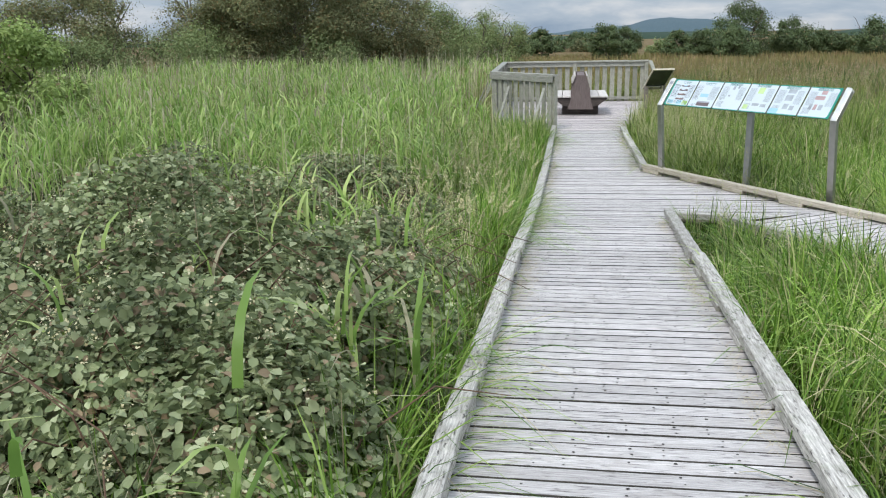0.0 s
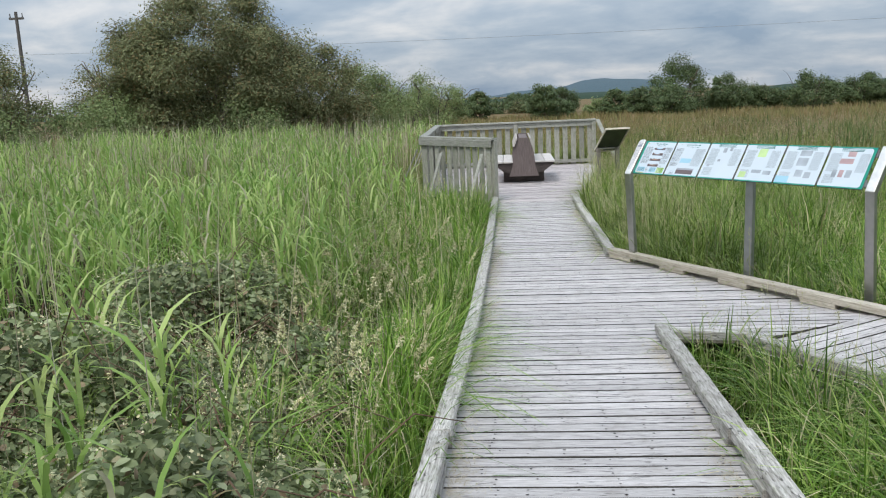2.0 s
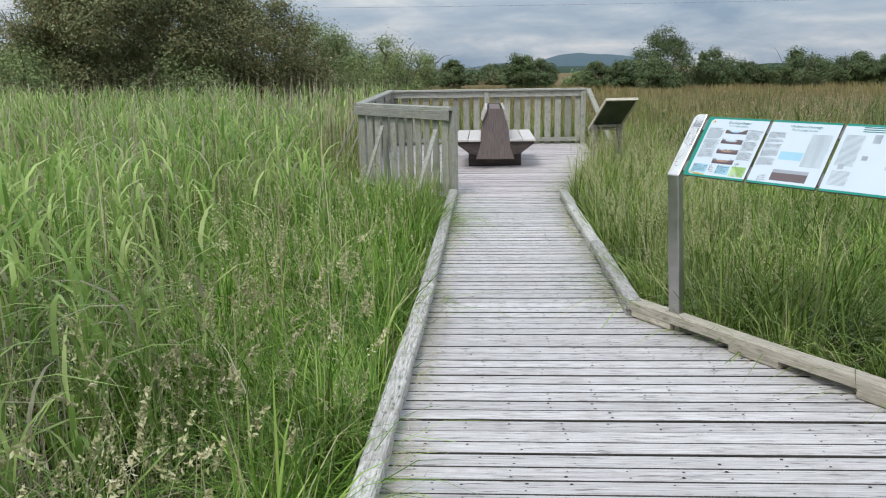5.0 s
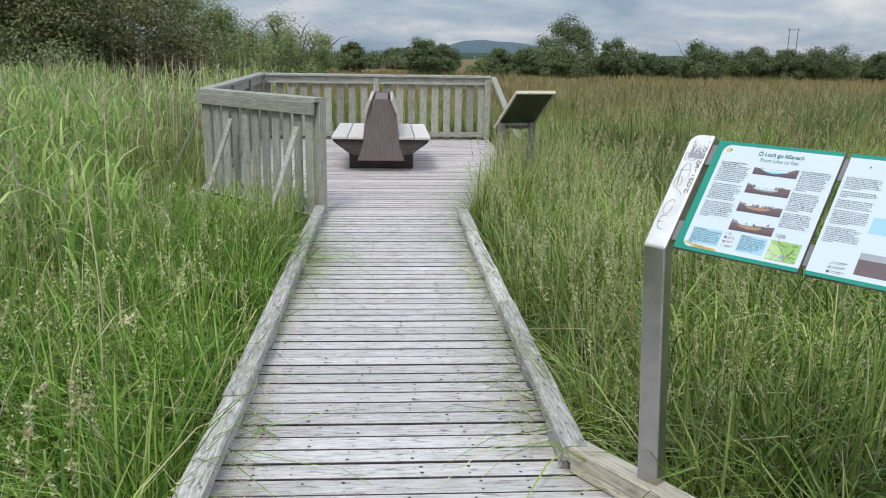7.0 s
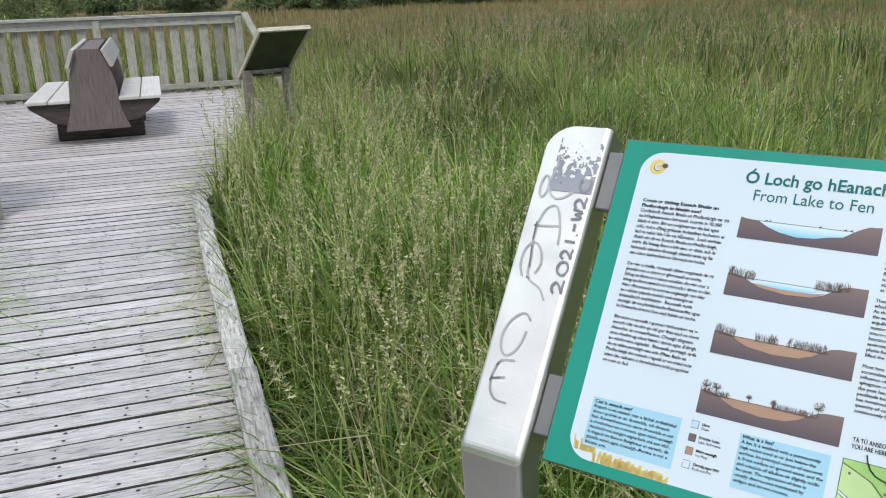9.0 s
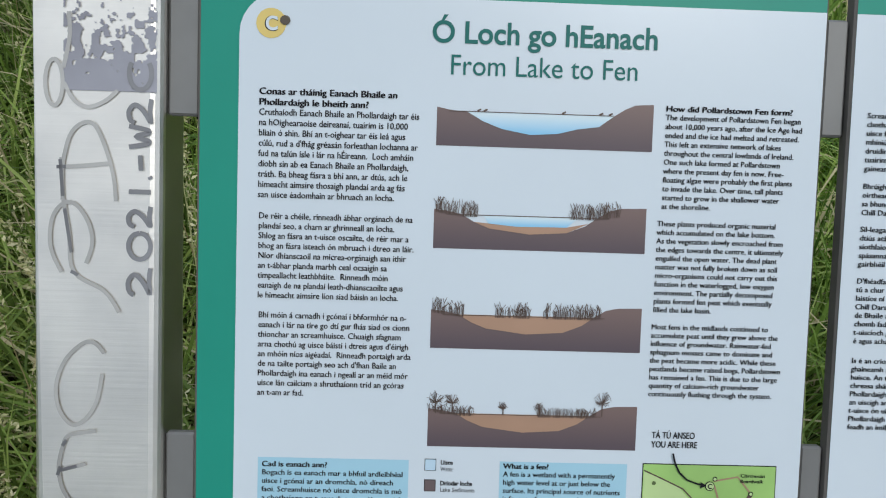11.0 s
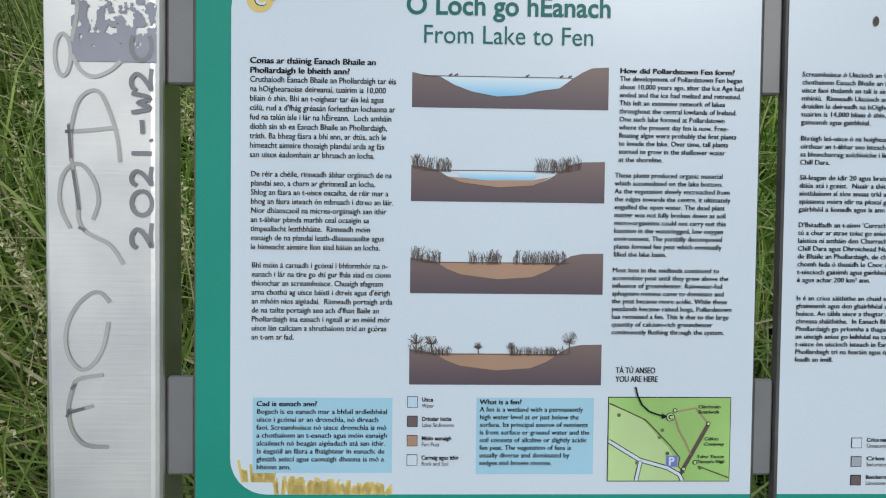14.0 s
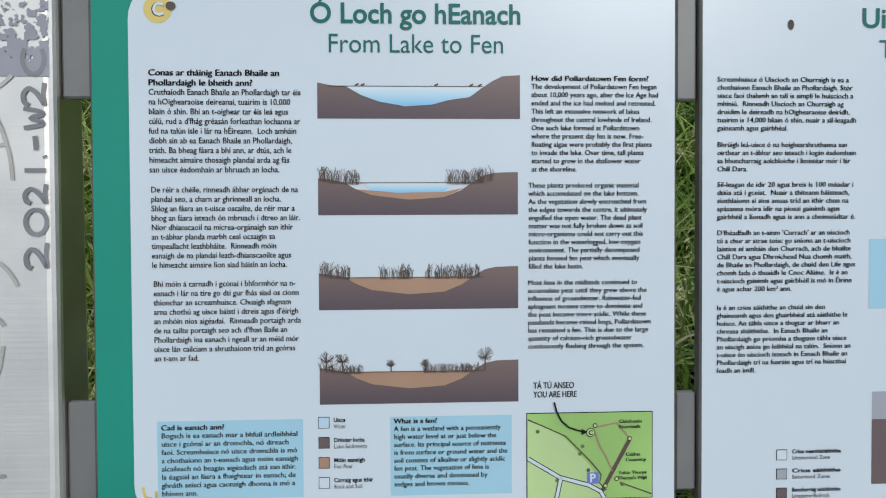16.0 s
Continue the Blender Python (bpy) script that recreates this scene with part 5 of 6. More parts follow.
# ---- second, single board seen from behind ----
def build_lectern():
    o = Vector((1.115, 16.05, 0.74))
    u2 = Vector((0.965, 0.26, 0)).normalized()
    h2 = Vector((u2.y, -u2.x, 0))
    m = Matrix(((u2.x, -h2.x, 0, o.x), (u2.y, -h2.y, 0, o.y), (0, 0, 1, GROUND), (0, 0, 0, 1)))
    t = thing("lectern_sign", m, "dark-backed sloping lectern sign on two timber posts", "sign")
    z = 0.74 - GROUND
    xf = Matrix.Translation((0, 0, z)) @ Matrix.Rotation(radians(-36), 4, "X") @ Matrix.Rotation(radians(180), 4, "Z") @ Matrix.Translation((-0.46, 0, 0))
    bm = bmesh.new()
    outline = rounded(0, 0.46, -0.10, 0.64, 0.03)
    f = [bm.verts.new((x, y, 0)) for x, y in outline]; g = [bm.verts.new((x, y, 0.022)) for x, y in outline]
    bm.faces.new(f[::-1]); bm.faces.new(g)
    for j in range(len(f)):
        bm.faces.new((f[j], f[(j + 1) % len(f)], g[(j + 1) % len(f)], g[j]))
    part("plate", bm, M_PLATE, t, "dark plate with a pale rim", xf=xf)
    for a, b, c, d in ((0.0, 0.46, -0.104, -0.08), (0.0, 0.46, 0.620, 0.644), (-0.004, 0.018, -0.1, 0.64), (0.442, 0.464, -0.1, 0.64)):
        part("rim", box(a, b, c, d, -0.012, 0.026, 0.003), M_KERB_NEW, t, xf=xf)
    part("batten", box(0.04, 0.42, 0.0, 0.03, -0.03, -0.002, 0.003), M_RAIL, t, xf=xf)
    for x in (0.03, 0.40):
        part("post", box(x - 0.035, x + 0.035, -0.10, -0.03, 0, z + 0.02, 0.006), M_BLOCK, t)


build_lectern()


# ---- trees and shrubs ----
def build_tree(name, x, y, height, spread, material, label, category, seed, leaf=0.16, count=6000, shrub=0.35, clumps=40, gaps=0.0):
    """A tapered trunk with limbs, and a crown of leaf clumps with an uneven outline."""
    rng = np.random.default_rng(seed)
    t = thing(name, pose(x, y, GROUND - 0.05 + float(rise(y))), label, category, "trees and shrubs of the fen")
    bm = bmesh.new()
    rnd = random.Random(seed)
    stems = 1 if shrub < 0.2 else 4
    tips = []
    for s in range(stems):
        az = rnd.uniform(0, 6.28)
        lean = 0.05 if stems == 1 else rnd.uniform(0.15, 0.4)
        top = Vector((math.cos(az) * spread * lean, math.sin(az) * spread * lean, height * rnd.uniform(0.6, 0.8)))
        pts = [Vector((0.12 * math.cos(az) * (stems > 1), 0.12 * math.sin(az) * (stems > 1), 0)) + top * k + Vector((rnd.uniform(-.1, .1), rnd.uniform(-.1, .1), 0)) * height * 0.1 * (k > 0) for k in (0, 0.3, 0.6, 1)]
        r = height * (0.028 if stems == 1 else 0.017)
        tube(bm, pts, [r, r * 0.75, r * 0.5, r * 0.15])
        for k in range(6):
            a = rnd.uniform(0.25, 0.95)
            p = pts[0].lerp(pts[-1], a)
            d = Vector((rnd.uniform(-1, 1), rnd.uniform(-1, 1), rnd.uniform(0.2, 0.9))) * min(spread, 6.0) * 0.2
            tube(bm, [p, p + d * 0.5 + Vector((0, 0, 0.05 * height)), p + d], [r * 0.4, r * 0.25, r * 0.07], 5)
            tips.append(p + d)
    part("trunk", bm, M_BARK, t)
    # clumps spread over the crown, leaves on and in each clump
    c = rng.normal(size=(clumps, 3))
    c /= np.linalg.norm(c, axis=1, keepdims=True)
    rad = rng.uniform(0.45, 1.0, clumps) ** 0.6
    mid = height * (0.5 + 0.16 * (shrub < 0.2))
    cen = c * rad[:, None] * np.array([spread / 2 * 0.82, spread / 2 * 0.82, (height - mid) * 0.86]) + np.array([0, 0, mid])
    cen[:, 2] = np.maximum(cen[:, 2], height * (0.10 if shrub > 0.2 else 0.30) * rng.uniform(0.7, 1.3, clumps))
    cen[:, 2] *= 1 - 0.25 * (np.hypot(cen[:, 0], cen[:, 1]) / (spread / 2)) ** 2
    size = rng.uniform(0.6, 1.3, clumps) * spread / (clumps ** 0.5) * 0.9
    pick = rng.integers(0, clumps, count)
    d = rng.normal(size=(count, 3)); d /= np.linalg.norm(d, axis=1, keepdims=True)
    rr = rng.uniform(0.25, 1.0, count) ** 0.5 * (1 + 0.25 * rng.normal(size=count))
    p = cen[pick] + d * (rr * size[pick])[:, None] * np.array([1, 1, 0.75])
    p[:, 2] = np.maximum(p[:, 2], 0.05)
    nrm = d + np.array([0, 0, 0.7]) + rng.normal(size=(count, 3)) * 0.5
    v, q, tr = leaves(p, nrm, leaf * rng.uniform(0.6, 1.4, count), ratio=0.5)
    link_mesh("crown", raw_mesh("crown", v, q, tr), material, t)
    return t


W = "dense dark-leaved willow thicket at the edge of the reeds"
build_tree("willow_tree", -14.0, 38.0, 8.0, 12.5, M_WILLOW, W, "tree", 11, 0.115, 150000, 0.4, 150)
build_tree("willow_tree", -18.8, 40.0, 6.4, 6.5, M_WILLOW, "thin-crowned willow with sparse twigs", "tree", 12, 0.11, 13000, 0.4, 60)
build_tree("shrub", -15.6, 36.6, 4.6, 5.0, M_WILLOW, W, "shrub", 48, 0.16, 9000, 0.5, 30)
build_tree("shrub", -14.6, 41.5, 4.6, 6.0, M_WILLOW, W, "shrub", 49, 0.17, 9000, 0.6, 30)
build_tree("willow_tree", -10.0, 40.0, 6.0, 6.5, M_WILLOW, W, "tree", 13, 0.12, 32000, 0.4, 45)
build_tree("willow_tree", -23.5, 35.0, 5.6, 8.0, M_WILLOW, "dark rounded willow beyond the reeds", "tree", 14, 0.12, 36000, 0.4, 55)
build_tree("willow_tree", -30.0, 33.0, 6.5, 9.0, M_WILLOW, "dark rounded willow beyond the reeds", "tree", 15, 0.13, 30000, 0.4, 55)
for i, (x, y, h, s) in enumerate(((-8.0, 43, 4.4, 5.0), (-6.4, 49, 4.1, 5.0), (-5.4, 56, 4.0, 5.5), (-17, 33.5, 3.0, 6.0), (-11.5, 35, 2.6, 5.0), (-21, 31.5, 2.6, 5.0), (-27, 29.0, 3.2, 6.0))):
    build_tree("shrub", x, y, h, s, M_SHRUB, "green willow shrub at the fen edge", "shrub", 30 + i, 0.11, 15000, 0.5, 34)
build_tree("shrub", -11.2, 12.4, 2.9, 3.4, M_SALLOW, "bright leafy willow shrub standing in the reeds", "shrub", 47, 0.10, 14000, 0.5, 40)
FAR = ((2.6, 75, 3.4, 3.4), (4.2, 78, 2.2, 3.0), (9.2, 79, 2.6, 3.0), (10.9, 74, 2.7, 3.4), (14.2, 76, 5.3, 6.0), (13.2, 72, 2.9, 4.4), (18.9, 78, 3.6, 4.8), (22.4, 79, 2.9, 3.4), (26.0, 77, 3.6, 6.2), (31.6, 80, 3.3, 4.4),
       (33.5, 77, 3.0, 3.6), (37.6, 78, 3.8, 6.0), (43.5, 80, 3.0, 4.5), (48.0, 76, 5.2, 7.0), (54, 80, 4.0, 6.0), (60, 82, 3.6, 6.0), (67, 80, 4.6, 7.0), (6.4, 110, 3.2, 5.0), (-3.2, 80, 3.0, 2.6), (1.0, 120, 3.0, 5))
for i, (x, y, h, s) in enumerate(FAR):
    build_tree("field_tree", x, y, h, s, M_TREE, "bushy green tree at the far side of the fen", "tree", 60 + i, 0.16, 14000, 0.3, 46)


for i in range(20):
    rx_ = random.Random(500 + i)
    build_tree("hedge_shrub", 8.0 + i * 4.0 + rx_.uniform(-1, 1), 84 + rx_.uniform(-3, 4), rx_.uniform(1.3, 2.2), rx_.uniform(2.6, 4.2), M_TREE if i % 2 else M_SHRUB, "low dense shrub in the hedge across the fen", "shrub", 520 + i, 0.2, 4200, 0.5, 24)
for i in range(16):
    rx_ = random.Random(700 + i)
    build_tree("hedge_shrub", -34.0 + i * 2.5 + rx_.uniform(-1, 1), 128 - i * 1.0, rx_.uniform(1.8, 3.0), rx_.uniform(3.5, 5.5), M_TREE if i % 2 else M_WILLOW, "low dense shrub in the far hedge", "shrub", 720 + i, 0.30, 1600, 0.5, 20)


# unseen trees added south of the walk to darken what the steel posts reflect
for i in range(16):
    rx_ = random.Random(900 + i)
    an = radians(-172 + i * 10.0)
    build_tree("willow_tree", 24 * math.cos(an), -4 + 20 * math.sin(an) * (1 if math.sin(an) < 0 else 0.2), rx_.uniform(5, 7.5), rx_.uniform(6, 8), M_WILLOW, "unseen dense willow added to darken reflections in the steel", "tree", 920 + i, 0.30, 2600, 0.4, 30)


def build_pole(x, y, h, label, twin=0.0):
    t = thing("utility_pole", pose(x, y, GROUND), label, "pole")
    for dx in ((0,) if not twin else (-twin / 2, twin / 2)):
        bm = bmesh.new()
        tube(bm, [(dx, 0, -0.2), (dx, 0, h)], [0.15, 0.10], 8)
        part("shaft", bm, M_POLE, t)
    part("crossarm", box(-0.5 - twin / 2, 0.5 + twin / 2, -0.06, 0.06, h - 0.5, h - 0.36, 0.01), M_POLE, t)
    for dx in (-0.42 - twin / 2, 0.42 + twin / 2):
        bm = bmesh.new(); tube(bm, [(dx, 0, h - 0.36), (dx, 0, h - 0.1)], [0.05, 0.03], 6)
        part("insulator", bm, M_POLE, t)


build_pole(-32.6, 55.0, 8.6, "tall timber utility pole beyond the willows")
build_pole(134.0, 286.0, 9.6, "far twin-legged timber utility pole above the trees", 2.9)
wire = thing("overhead_cable", pose(-150.0, 200.0, 15.6), "thin dark cable strung across the sky", "cable")
bm = bmesh.new()
tube(bm, [(330.0 * s, 12.0 * s, -6.0 * s * (1 - s)) for s in np.linspace(0, 1, 24)], [0.035] * 24, 4)
part("strand", bm, M_CABLE, wire)
for dx, dy in ((0, 0), (330.0, 12.0)):
    bm = bmesh.new()
    tube(bm, [(dx, dy, -16.2), (dx, dy, 0.4)], [0.22, 0.12], 8)
    part("support_mast", bm, M_POLE, wire)


# ---- bramble ----
def build_bramble(x, y, rx, ry, h, n, seed, label):
    """A mound of arching stems clothed in leaves in threes, with pale flower sprays."""
    rng = np.random.default_rng(seed)
    rnd = random.Random(seed)
    t = thing("bramble", pose(x, y, GROUND + float(rise(y))), label, "bush", "brambles beside the boardwalk")
    bm = bmesh.new()
    for _ in range(int(26 * rx * ry)):
        a, r = rnd.uniform(0, 6.28), math.sqrt(rnd.random()) * 0.8
        p0 = Vector((math.cos(a) * r * rx, math.sin(a) * r * ry, 0))
        b = rnd.uniform(0, 6.28)
        d = Vector((math.cos(b), math.sin(b), 0)) * rnd.uniform(0.3, 0.8)
        z = h * (1 - 0.55 * r * r) * rnd.uniform(0.75, 1.05)
        tube(bm, [p0, p0 + d * 0.35 + Vector((0, 0, z * 0.75)), p0 + d * 0.75 + Vector((0, 0, z)), p0 + d * 1.2 + Vector((0, 0, z * 0.8))], [0.006, 0.005, 0.004, 0.002], 4)
    part("stem_tangle", bm, M_STEM, t)["kind"] = "stuff"
    a, r = rng.uniform(0, 2 * np.pi, n), np.sqrt(rng.random(n))
    px, py = np.cos(a) * r * rx, np.sin(a) * r * ry
    lump = 0.46 + 0.85 * drift(px + x, py + y, 0.5, seed + 900)
    top = h * (1 - 0.75 * r ** 3) * lump
    pz = top * (1 - np.abs(rng.normal(size=n)) * 0.28)
    pz = np.clip(pz, 0.03, None)
    c = np.stack([px, py, pz], 1)
    nrm = np.stack([np.cos(a) * r * 0.6, np.sin(a) * r * 0.6, np.full(n, 0.9)], 1) + rng.normal(size=(n, 3)) * 0.38
    tri = np.repeat(c, 3, axis=0) + rng.normal(size=(3 * n, 3)) * np.array([0.028, 0.028, 0.012])
    v, q, tr = broad_leaves(tri, np.repeat(nrm, 3, axis=0) + rng.normal(size=(3 * n, 3)) * 0.3, rng.uniform(0.024, 0.062, 3 * n))
    link_mesh("foliage", raw_mesh("leaves", v, q, tr), M_BRAMBLE, t)
    k = max(30, int(52 * rx * ry))
    sel = rng.integers(0, n, k)
    sp = np.repeat(c[sel] + np.stack([np.zeros(k), np.zeros(k), top[sel] - pz[sel] + 0.03], 1), 14, axis=0) + rng.normal(size=(14 * k, 3)) * np.array([0.018, 0.018, 0.03])
    v, q, tr = leaves(sp, rng.normal(size=(14 * k, 3)) + np.array([0, 0, 1.0]), rng.uniform(0.009, 0.019, 14 * k), ratio=0.9)
    link_mesh("blossom", raw_mesh("flower_sprays", v, q, tr), M_BLOSSOM, t, "cream flower buds")


B = "dense dark green bramble mound with cream flower sprays"
build_bramble(-2.35, 1.25, 1.35, 1.35, 0.98, 10500, 201, B)
build_bramble(-1.9, 2.75, 0.95, 0.95, 0.82, 5000, 202, B)
build_bramble(-3.6, 2.7, 1.3, 1.2, 1.12, 6800, 203, B)
build_bramble(-1.5, 3.2, 0.5, 0.6, 0.7, 1000, 212, B)
build_bramble(-1.5, 1.75, 0.5, 0.7, 0.8, 1500, 213, B)
build_bramble(-2.4, 3.8, 0.9, 0.7, 0.78, 2000, 204, "bramble mound grown through with reeds")
build_bramble(-3.4, 4.3, 1.4, 1.1, 1.1, 5600, 207, "tall bramble bank with reeds rising behind it")
build_bramble(-4.9, 3.0, 1.3, 1.3, 0.85, 3800, 208, B)
build_bramble(-4.2, 1.2, 1.3, 1.2, 0.98, 5400, 209, B)
build_bramble(-1.75, 0.15, 0.7, 0.9, 0.8, 2600, 205, B)
build_bramble(-2.9, 6.2, 0.9, 0.9, 1.05, 3000, 214, "dark bramble mound standing among the reeds")
build_bramble(-2.5, 5.2, 1.0, 0.9, 0.85, 2600, 210, "low bramble under reeds and dead stems")
build_bramble(-3.6, 7.0, 1.1, 0.9, 0.8, 1600, 211, "low bramble under reeds and dead stems")
build_bramble(-3.1, 9.7, 0.8, 0.9, 0.62, 1600, 206, "low bramble under tall grass")


# ---- grasses and reeds ----
def scatter(x0, x1, y0, y1, per_m2, clump=0.0, cell=0.25, seed=1, margin=0.0):
    n = int((x1 - x0) * (y1 - y0) * per_m2)
    x, y = RNG.uniform(x0, x1, n), RNG.uniform(y0, y1, n)
    if clump:
        keep = RNG.random(n) < np.clip((drift(x, y, cell, seed) - 0.5) * 2.2 * clump + 0.75, 0.05, 1)
        x, y = x[keep], y[keep]
    keep = off_deck(x, y, margin)
    x, y = x[keep], y[keep]
    return np.stack([x, y, GROUND - 0.02 + rise(y)], 1)


def stuff(name, material, label, category, *groups):
    v, q, t = joined(*groups)
    ob = link_mesh(name, raw_mesh(name, v, q, t), material)
    return tagged(ob, label, category, kind="stuff")


def tuft(base, hmin, hmax, w, bend, segs=3, seed=1, cell=1.1, wind=0.0):
    n = len(base)
    k = drift(base[:, 0], base[:, 1], cell, seed)
    h = (hmin + (hmax - hmin) * (0.55 * k + 0.45 * RNG.random(n)))
    az = drift(base[:, 0], base[:, 1], 0.45, seed + 50) * 9 + RNG.normal(0, 0.9, n)
    return blades(base, h, w * RNG.uniform(0.7, 1.4, n), az, np.abs(RNG.normal(bend, bend * 0.6, n)), segs=segs, droop=0.55)


def panicles(base, hmin, hmax, count, material_width=0.008, spread=0.028, length=0.16, bend=0.14, seed=4):
    """Flowering stalks: a thin stem and a loose head of small spikelets at its top; returns stems and heads."""
    n = len(base)
    h = RNG.uniform(hmin, hmax, n)
    az = RNG.uniform(0, 2 * np.pi, n)
    bd = np.abs(RNG.normal(bend, bend * 0.5, n))
    st = blades(base, h, np.full(n, 0.0042), az, bd, segs=3, droop=0.3)
    s = RNG.random((n, count))
    t = 1 - s * (length / h)[:, None]
    out = np.stack([np.cos(az), np.sin(az)], 1)
    cx = base[:, None, 0] + out[:, None, 0] * (bd * h)[:, None] * t ** 2
    cy = base[:, None, 1] + out[:, None, 1] * (bd * h)[:, None] * t ** 2
    cz = base[:, None, 2] + h[:, None] * (t - 0.3 * bd[:, None] * t ** 3)
    r = spread * (0.25 + s) * RNG.random((n, count))
    a = RNG.uniform(0, 6.28, (n, count))
    c = np.stack([cx + r * np.cos(a), cy + r * np.sin(a), cz], -1).reshape(-1, 3)
    m = len(c)
    hd = leaves(c, RNG.normal(size=(m, 3)), RNG.uniform(0.7, 1.5, m) * material_width, ratio=0.42)
    return st, hd


def reeds(base, hmin, hmax, leaf_len=0.42, leaf_w=0.02, per=6):
    """Reed stems with alternate arching leaves; returns stems and leaves."""
    n = len(base)
    h = hmin + (hmax - hmin) * (0.6 * drift(base[:, 0], base[:, 1], 1.3, 77) + 0.4 * RNG.random(n))
    az = RNG.uniform(0, 6.28, n)
    bd = np.abs(RNG.normal(0.07, 0.05, n))
    st = blades(base, h, np.full(n, 0.009), az, bd, segs=3)
    j = np.tile((np.arange(per) + 0.5) / per, n).reshape(n, per) + RNG.uniform(-.08, .08, (n, per))
    t = 0.35 + 0.62 * np.clip(j, 0, 1)
    lb = np.stack([base[:, None, 0] + np.cos(az)[:, None] * (bd * h)[:, None] * t ** 2, base[:, None, 1] + np.sin(az)[:, None] * (bd * h)[:, None] * t ** 2, base[:, None, 2] + h[:, None] * t], -1).reshape(-1, 3)
    laz = (RNG.uniform(0, 6.28, n)[:, None] + np.arange(per) * np.pi + RNG.normal(0, 0.5, (n, per))).ravel()
    m = len(lb)
    hh = leaf_len * RNG.uniform(0.6, 1.3, m)
    lf = blades(lb, hh * 0.75, leaf_w * RNG.uniform(0.7, 1.3, m), laz, RNG.uniform(0.45, 1.25, m), twist=RNG.uniform(-.3, .3, m), segs=4, droop=0.45)
    return st, lf


def tussocks(cen, per, radius, hmin, hmax, w, bend, seed=1, cell=0.9, segs=4):
    """Tufts of grass: blades that rise from one root and fall outwards all round."""
    n = len(cen)
    k = drift(cen[:, 0], cen[:, 1], cell, seed)
    big = np.repeat(0.72 + 0.56 * (0.6 * k + 0.4 * RNG.random(n)), per)
    c = np.repeat(cen, per, axis=0)
    m = len(c)
    a = RNG.uniform(0, 2 * np.pi, m)
    r = radius * np.sqrt(RNG.random(m))
    c[:, 0] += r * np.cos(a); c[:, 1] += r * np.sin(a)
    ok = off_deck(c[:, 0], c[:, 1], 0.03)
    c, a, r, big, m = c[ok], a[ok], r[ok], big[ok], int(ok.sum())
    sway = drift(c[:, 0], c[:, 1], 1.4, seed + 70) * 8
    az = np.arctan2(np.sin(a) + 0.7 * np.sin(sway), np.cos(a) + 0.7 * np.cos(sway)) + RNG.normal(0, 0.35, m)
    h = RNG.uniform(hmin, hmax, m) * big
    bd = np.abs(RNG.normal(bend, bend * 0.45, m)) * (0.5 + r / radius)
    return blades(c, h, w * RNG.uniform(0.6, 1.6, m), az, bd, segs=segs, droop=0.62)


# left of the walk: a fringe of soft grass, then reeds
fringe = scatter(-2.2, -0.83, -3, 14.4, 620, 0.5, 0.3, 21)
fringe_t = scatter(-2.4, -0.85, -3, 14.6, 26, 0.0)
fringe_hi = scatter(-4.8, -2.0, -3, 15, 230, 0.8, 0.5, 22)


def thin_out(p, x_max, y_max, share):
    """Leaves only a share of the plants where the bramble and dead litter take over."""
    return p[(p[:, 0] > x_max) | (p[:, 1] > y_max) | (RNG.random(len(p)) < share)]


fringe, fringe_t, fringe_hi = thin_out(fringe, -1.35, 7.6, 0.15), thin_out(fringe_t, -1.3, 7.6, 0.15), thin_out(fringe_hi, 0, 8.0, 0.3)
stuff("grass_fringe", M_GRASS, "soft bright green grass leaning beside the boardwalk", "grass",
      tussocks(fringe_t, 42, 0.12, 0.45, 0.95, 0.0105, 0.58, seed=23), tuft(fringe, 0.36, 0.76, 0.006, 0.5, seed=2), tuft(fringe_hi, 0.5, 1.0, 0.009, 0.5, seed=3))
rb = np.concatenate([scatter(-9.0, -1.7, 6.2, 13.5, 24, 1.3, 0.8, 31, 0.3), scatter(-7.0, -2.0, 3.0, 6.2, 6, 1.5, 0.6, 35, 0.3)])
rb = rb[~((rb[:, 0] > -4.0) & (rb[:, 1] > 8.6) & (rb[:, 1] < 12.2) & (RNG.random(len(rb)) < 0.65))]
rb2 = scatter(-16, -2.6, 8.0, 30, 15, 0.7, 1.5, 32, 0.6)
rb3 = scatter(-4.2, -1.2, -1.2, 3.2, 4.0, 0.8, 0.6, 33, 0.1)
rb5 = scatter(-1.5, -1.02, 0.4, 1.2, 16, 0.0)
rb4 = scatter(-10.0, -5.4, -2.0, 4.5, 24, 0.6, 0.6, 34, 0.1)
s1, l1 = reeds(rb, 0.6, 1.4, 0.5, 0.026, 7)
s2, l2 = reeds(rb2, 1.0, 1.6, 0.45, 0.026, 5)
s3, l3 = reeds(rb3, 0.7, 1.25, 0.46, 0.026, 6)
s4, l4 = reeds(rb4, 1.0, 1.6, 0.45, 0.024, 6)
rb6 = scatter(-3.6, -1.8, 3.2, 11.5, 3.4, 1.2, 0.8, 36, 0.1)
s5, l5 = reeds(np.concatenate([rb5, rb6]), 0.6, 1.0, 0.62, 0.032, 6)
stuff("reed_bed", M_REED, "tall pale green reeds with arching leaves", "reeds", s1, l1, s2, l2, s3, l3, s4, l4, s5, l5)
dead = scatter(-14, -1.6, 1.0, 14, 4, 1.2, 1.1, 41, 0.2)
dead = np.concatenate([dead, scatter(-18, -2.6, 14, 30, 13, 1.2, 1.4, 44, 0.2)])
nd = len(dead)
dead_low = scatter(-5.0, -1.2, -1.0, 10.0, 26, 1.4, 0.5, 42, 0.1)
dead_low = np.concatenate([dead_low, scatter(-3.4, -1.15, 3.2, 8.6, 100, 1.8, 0.45, 43, 0.1)])
nl = len(dead_low)
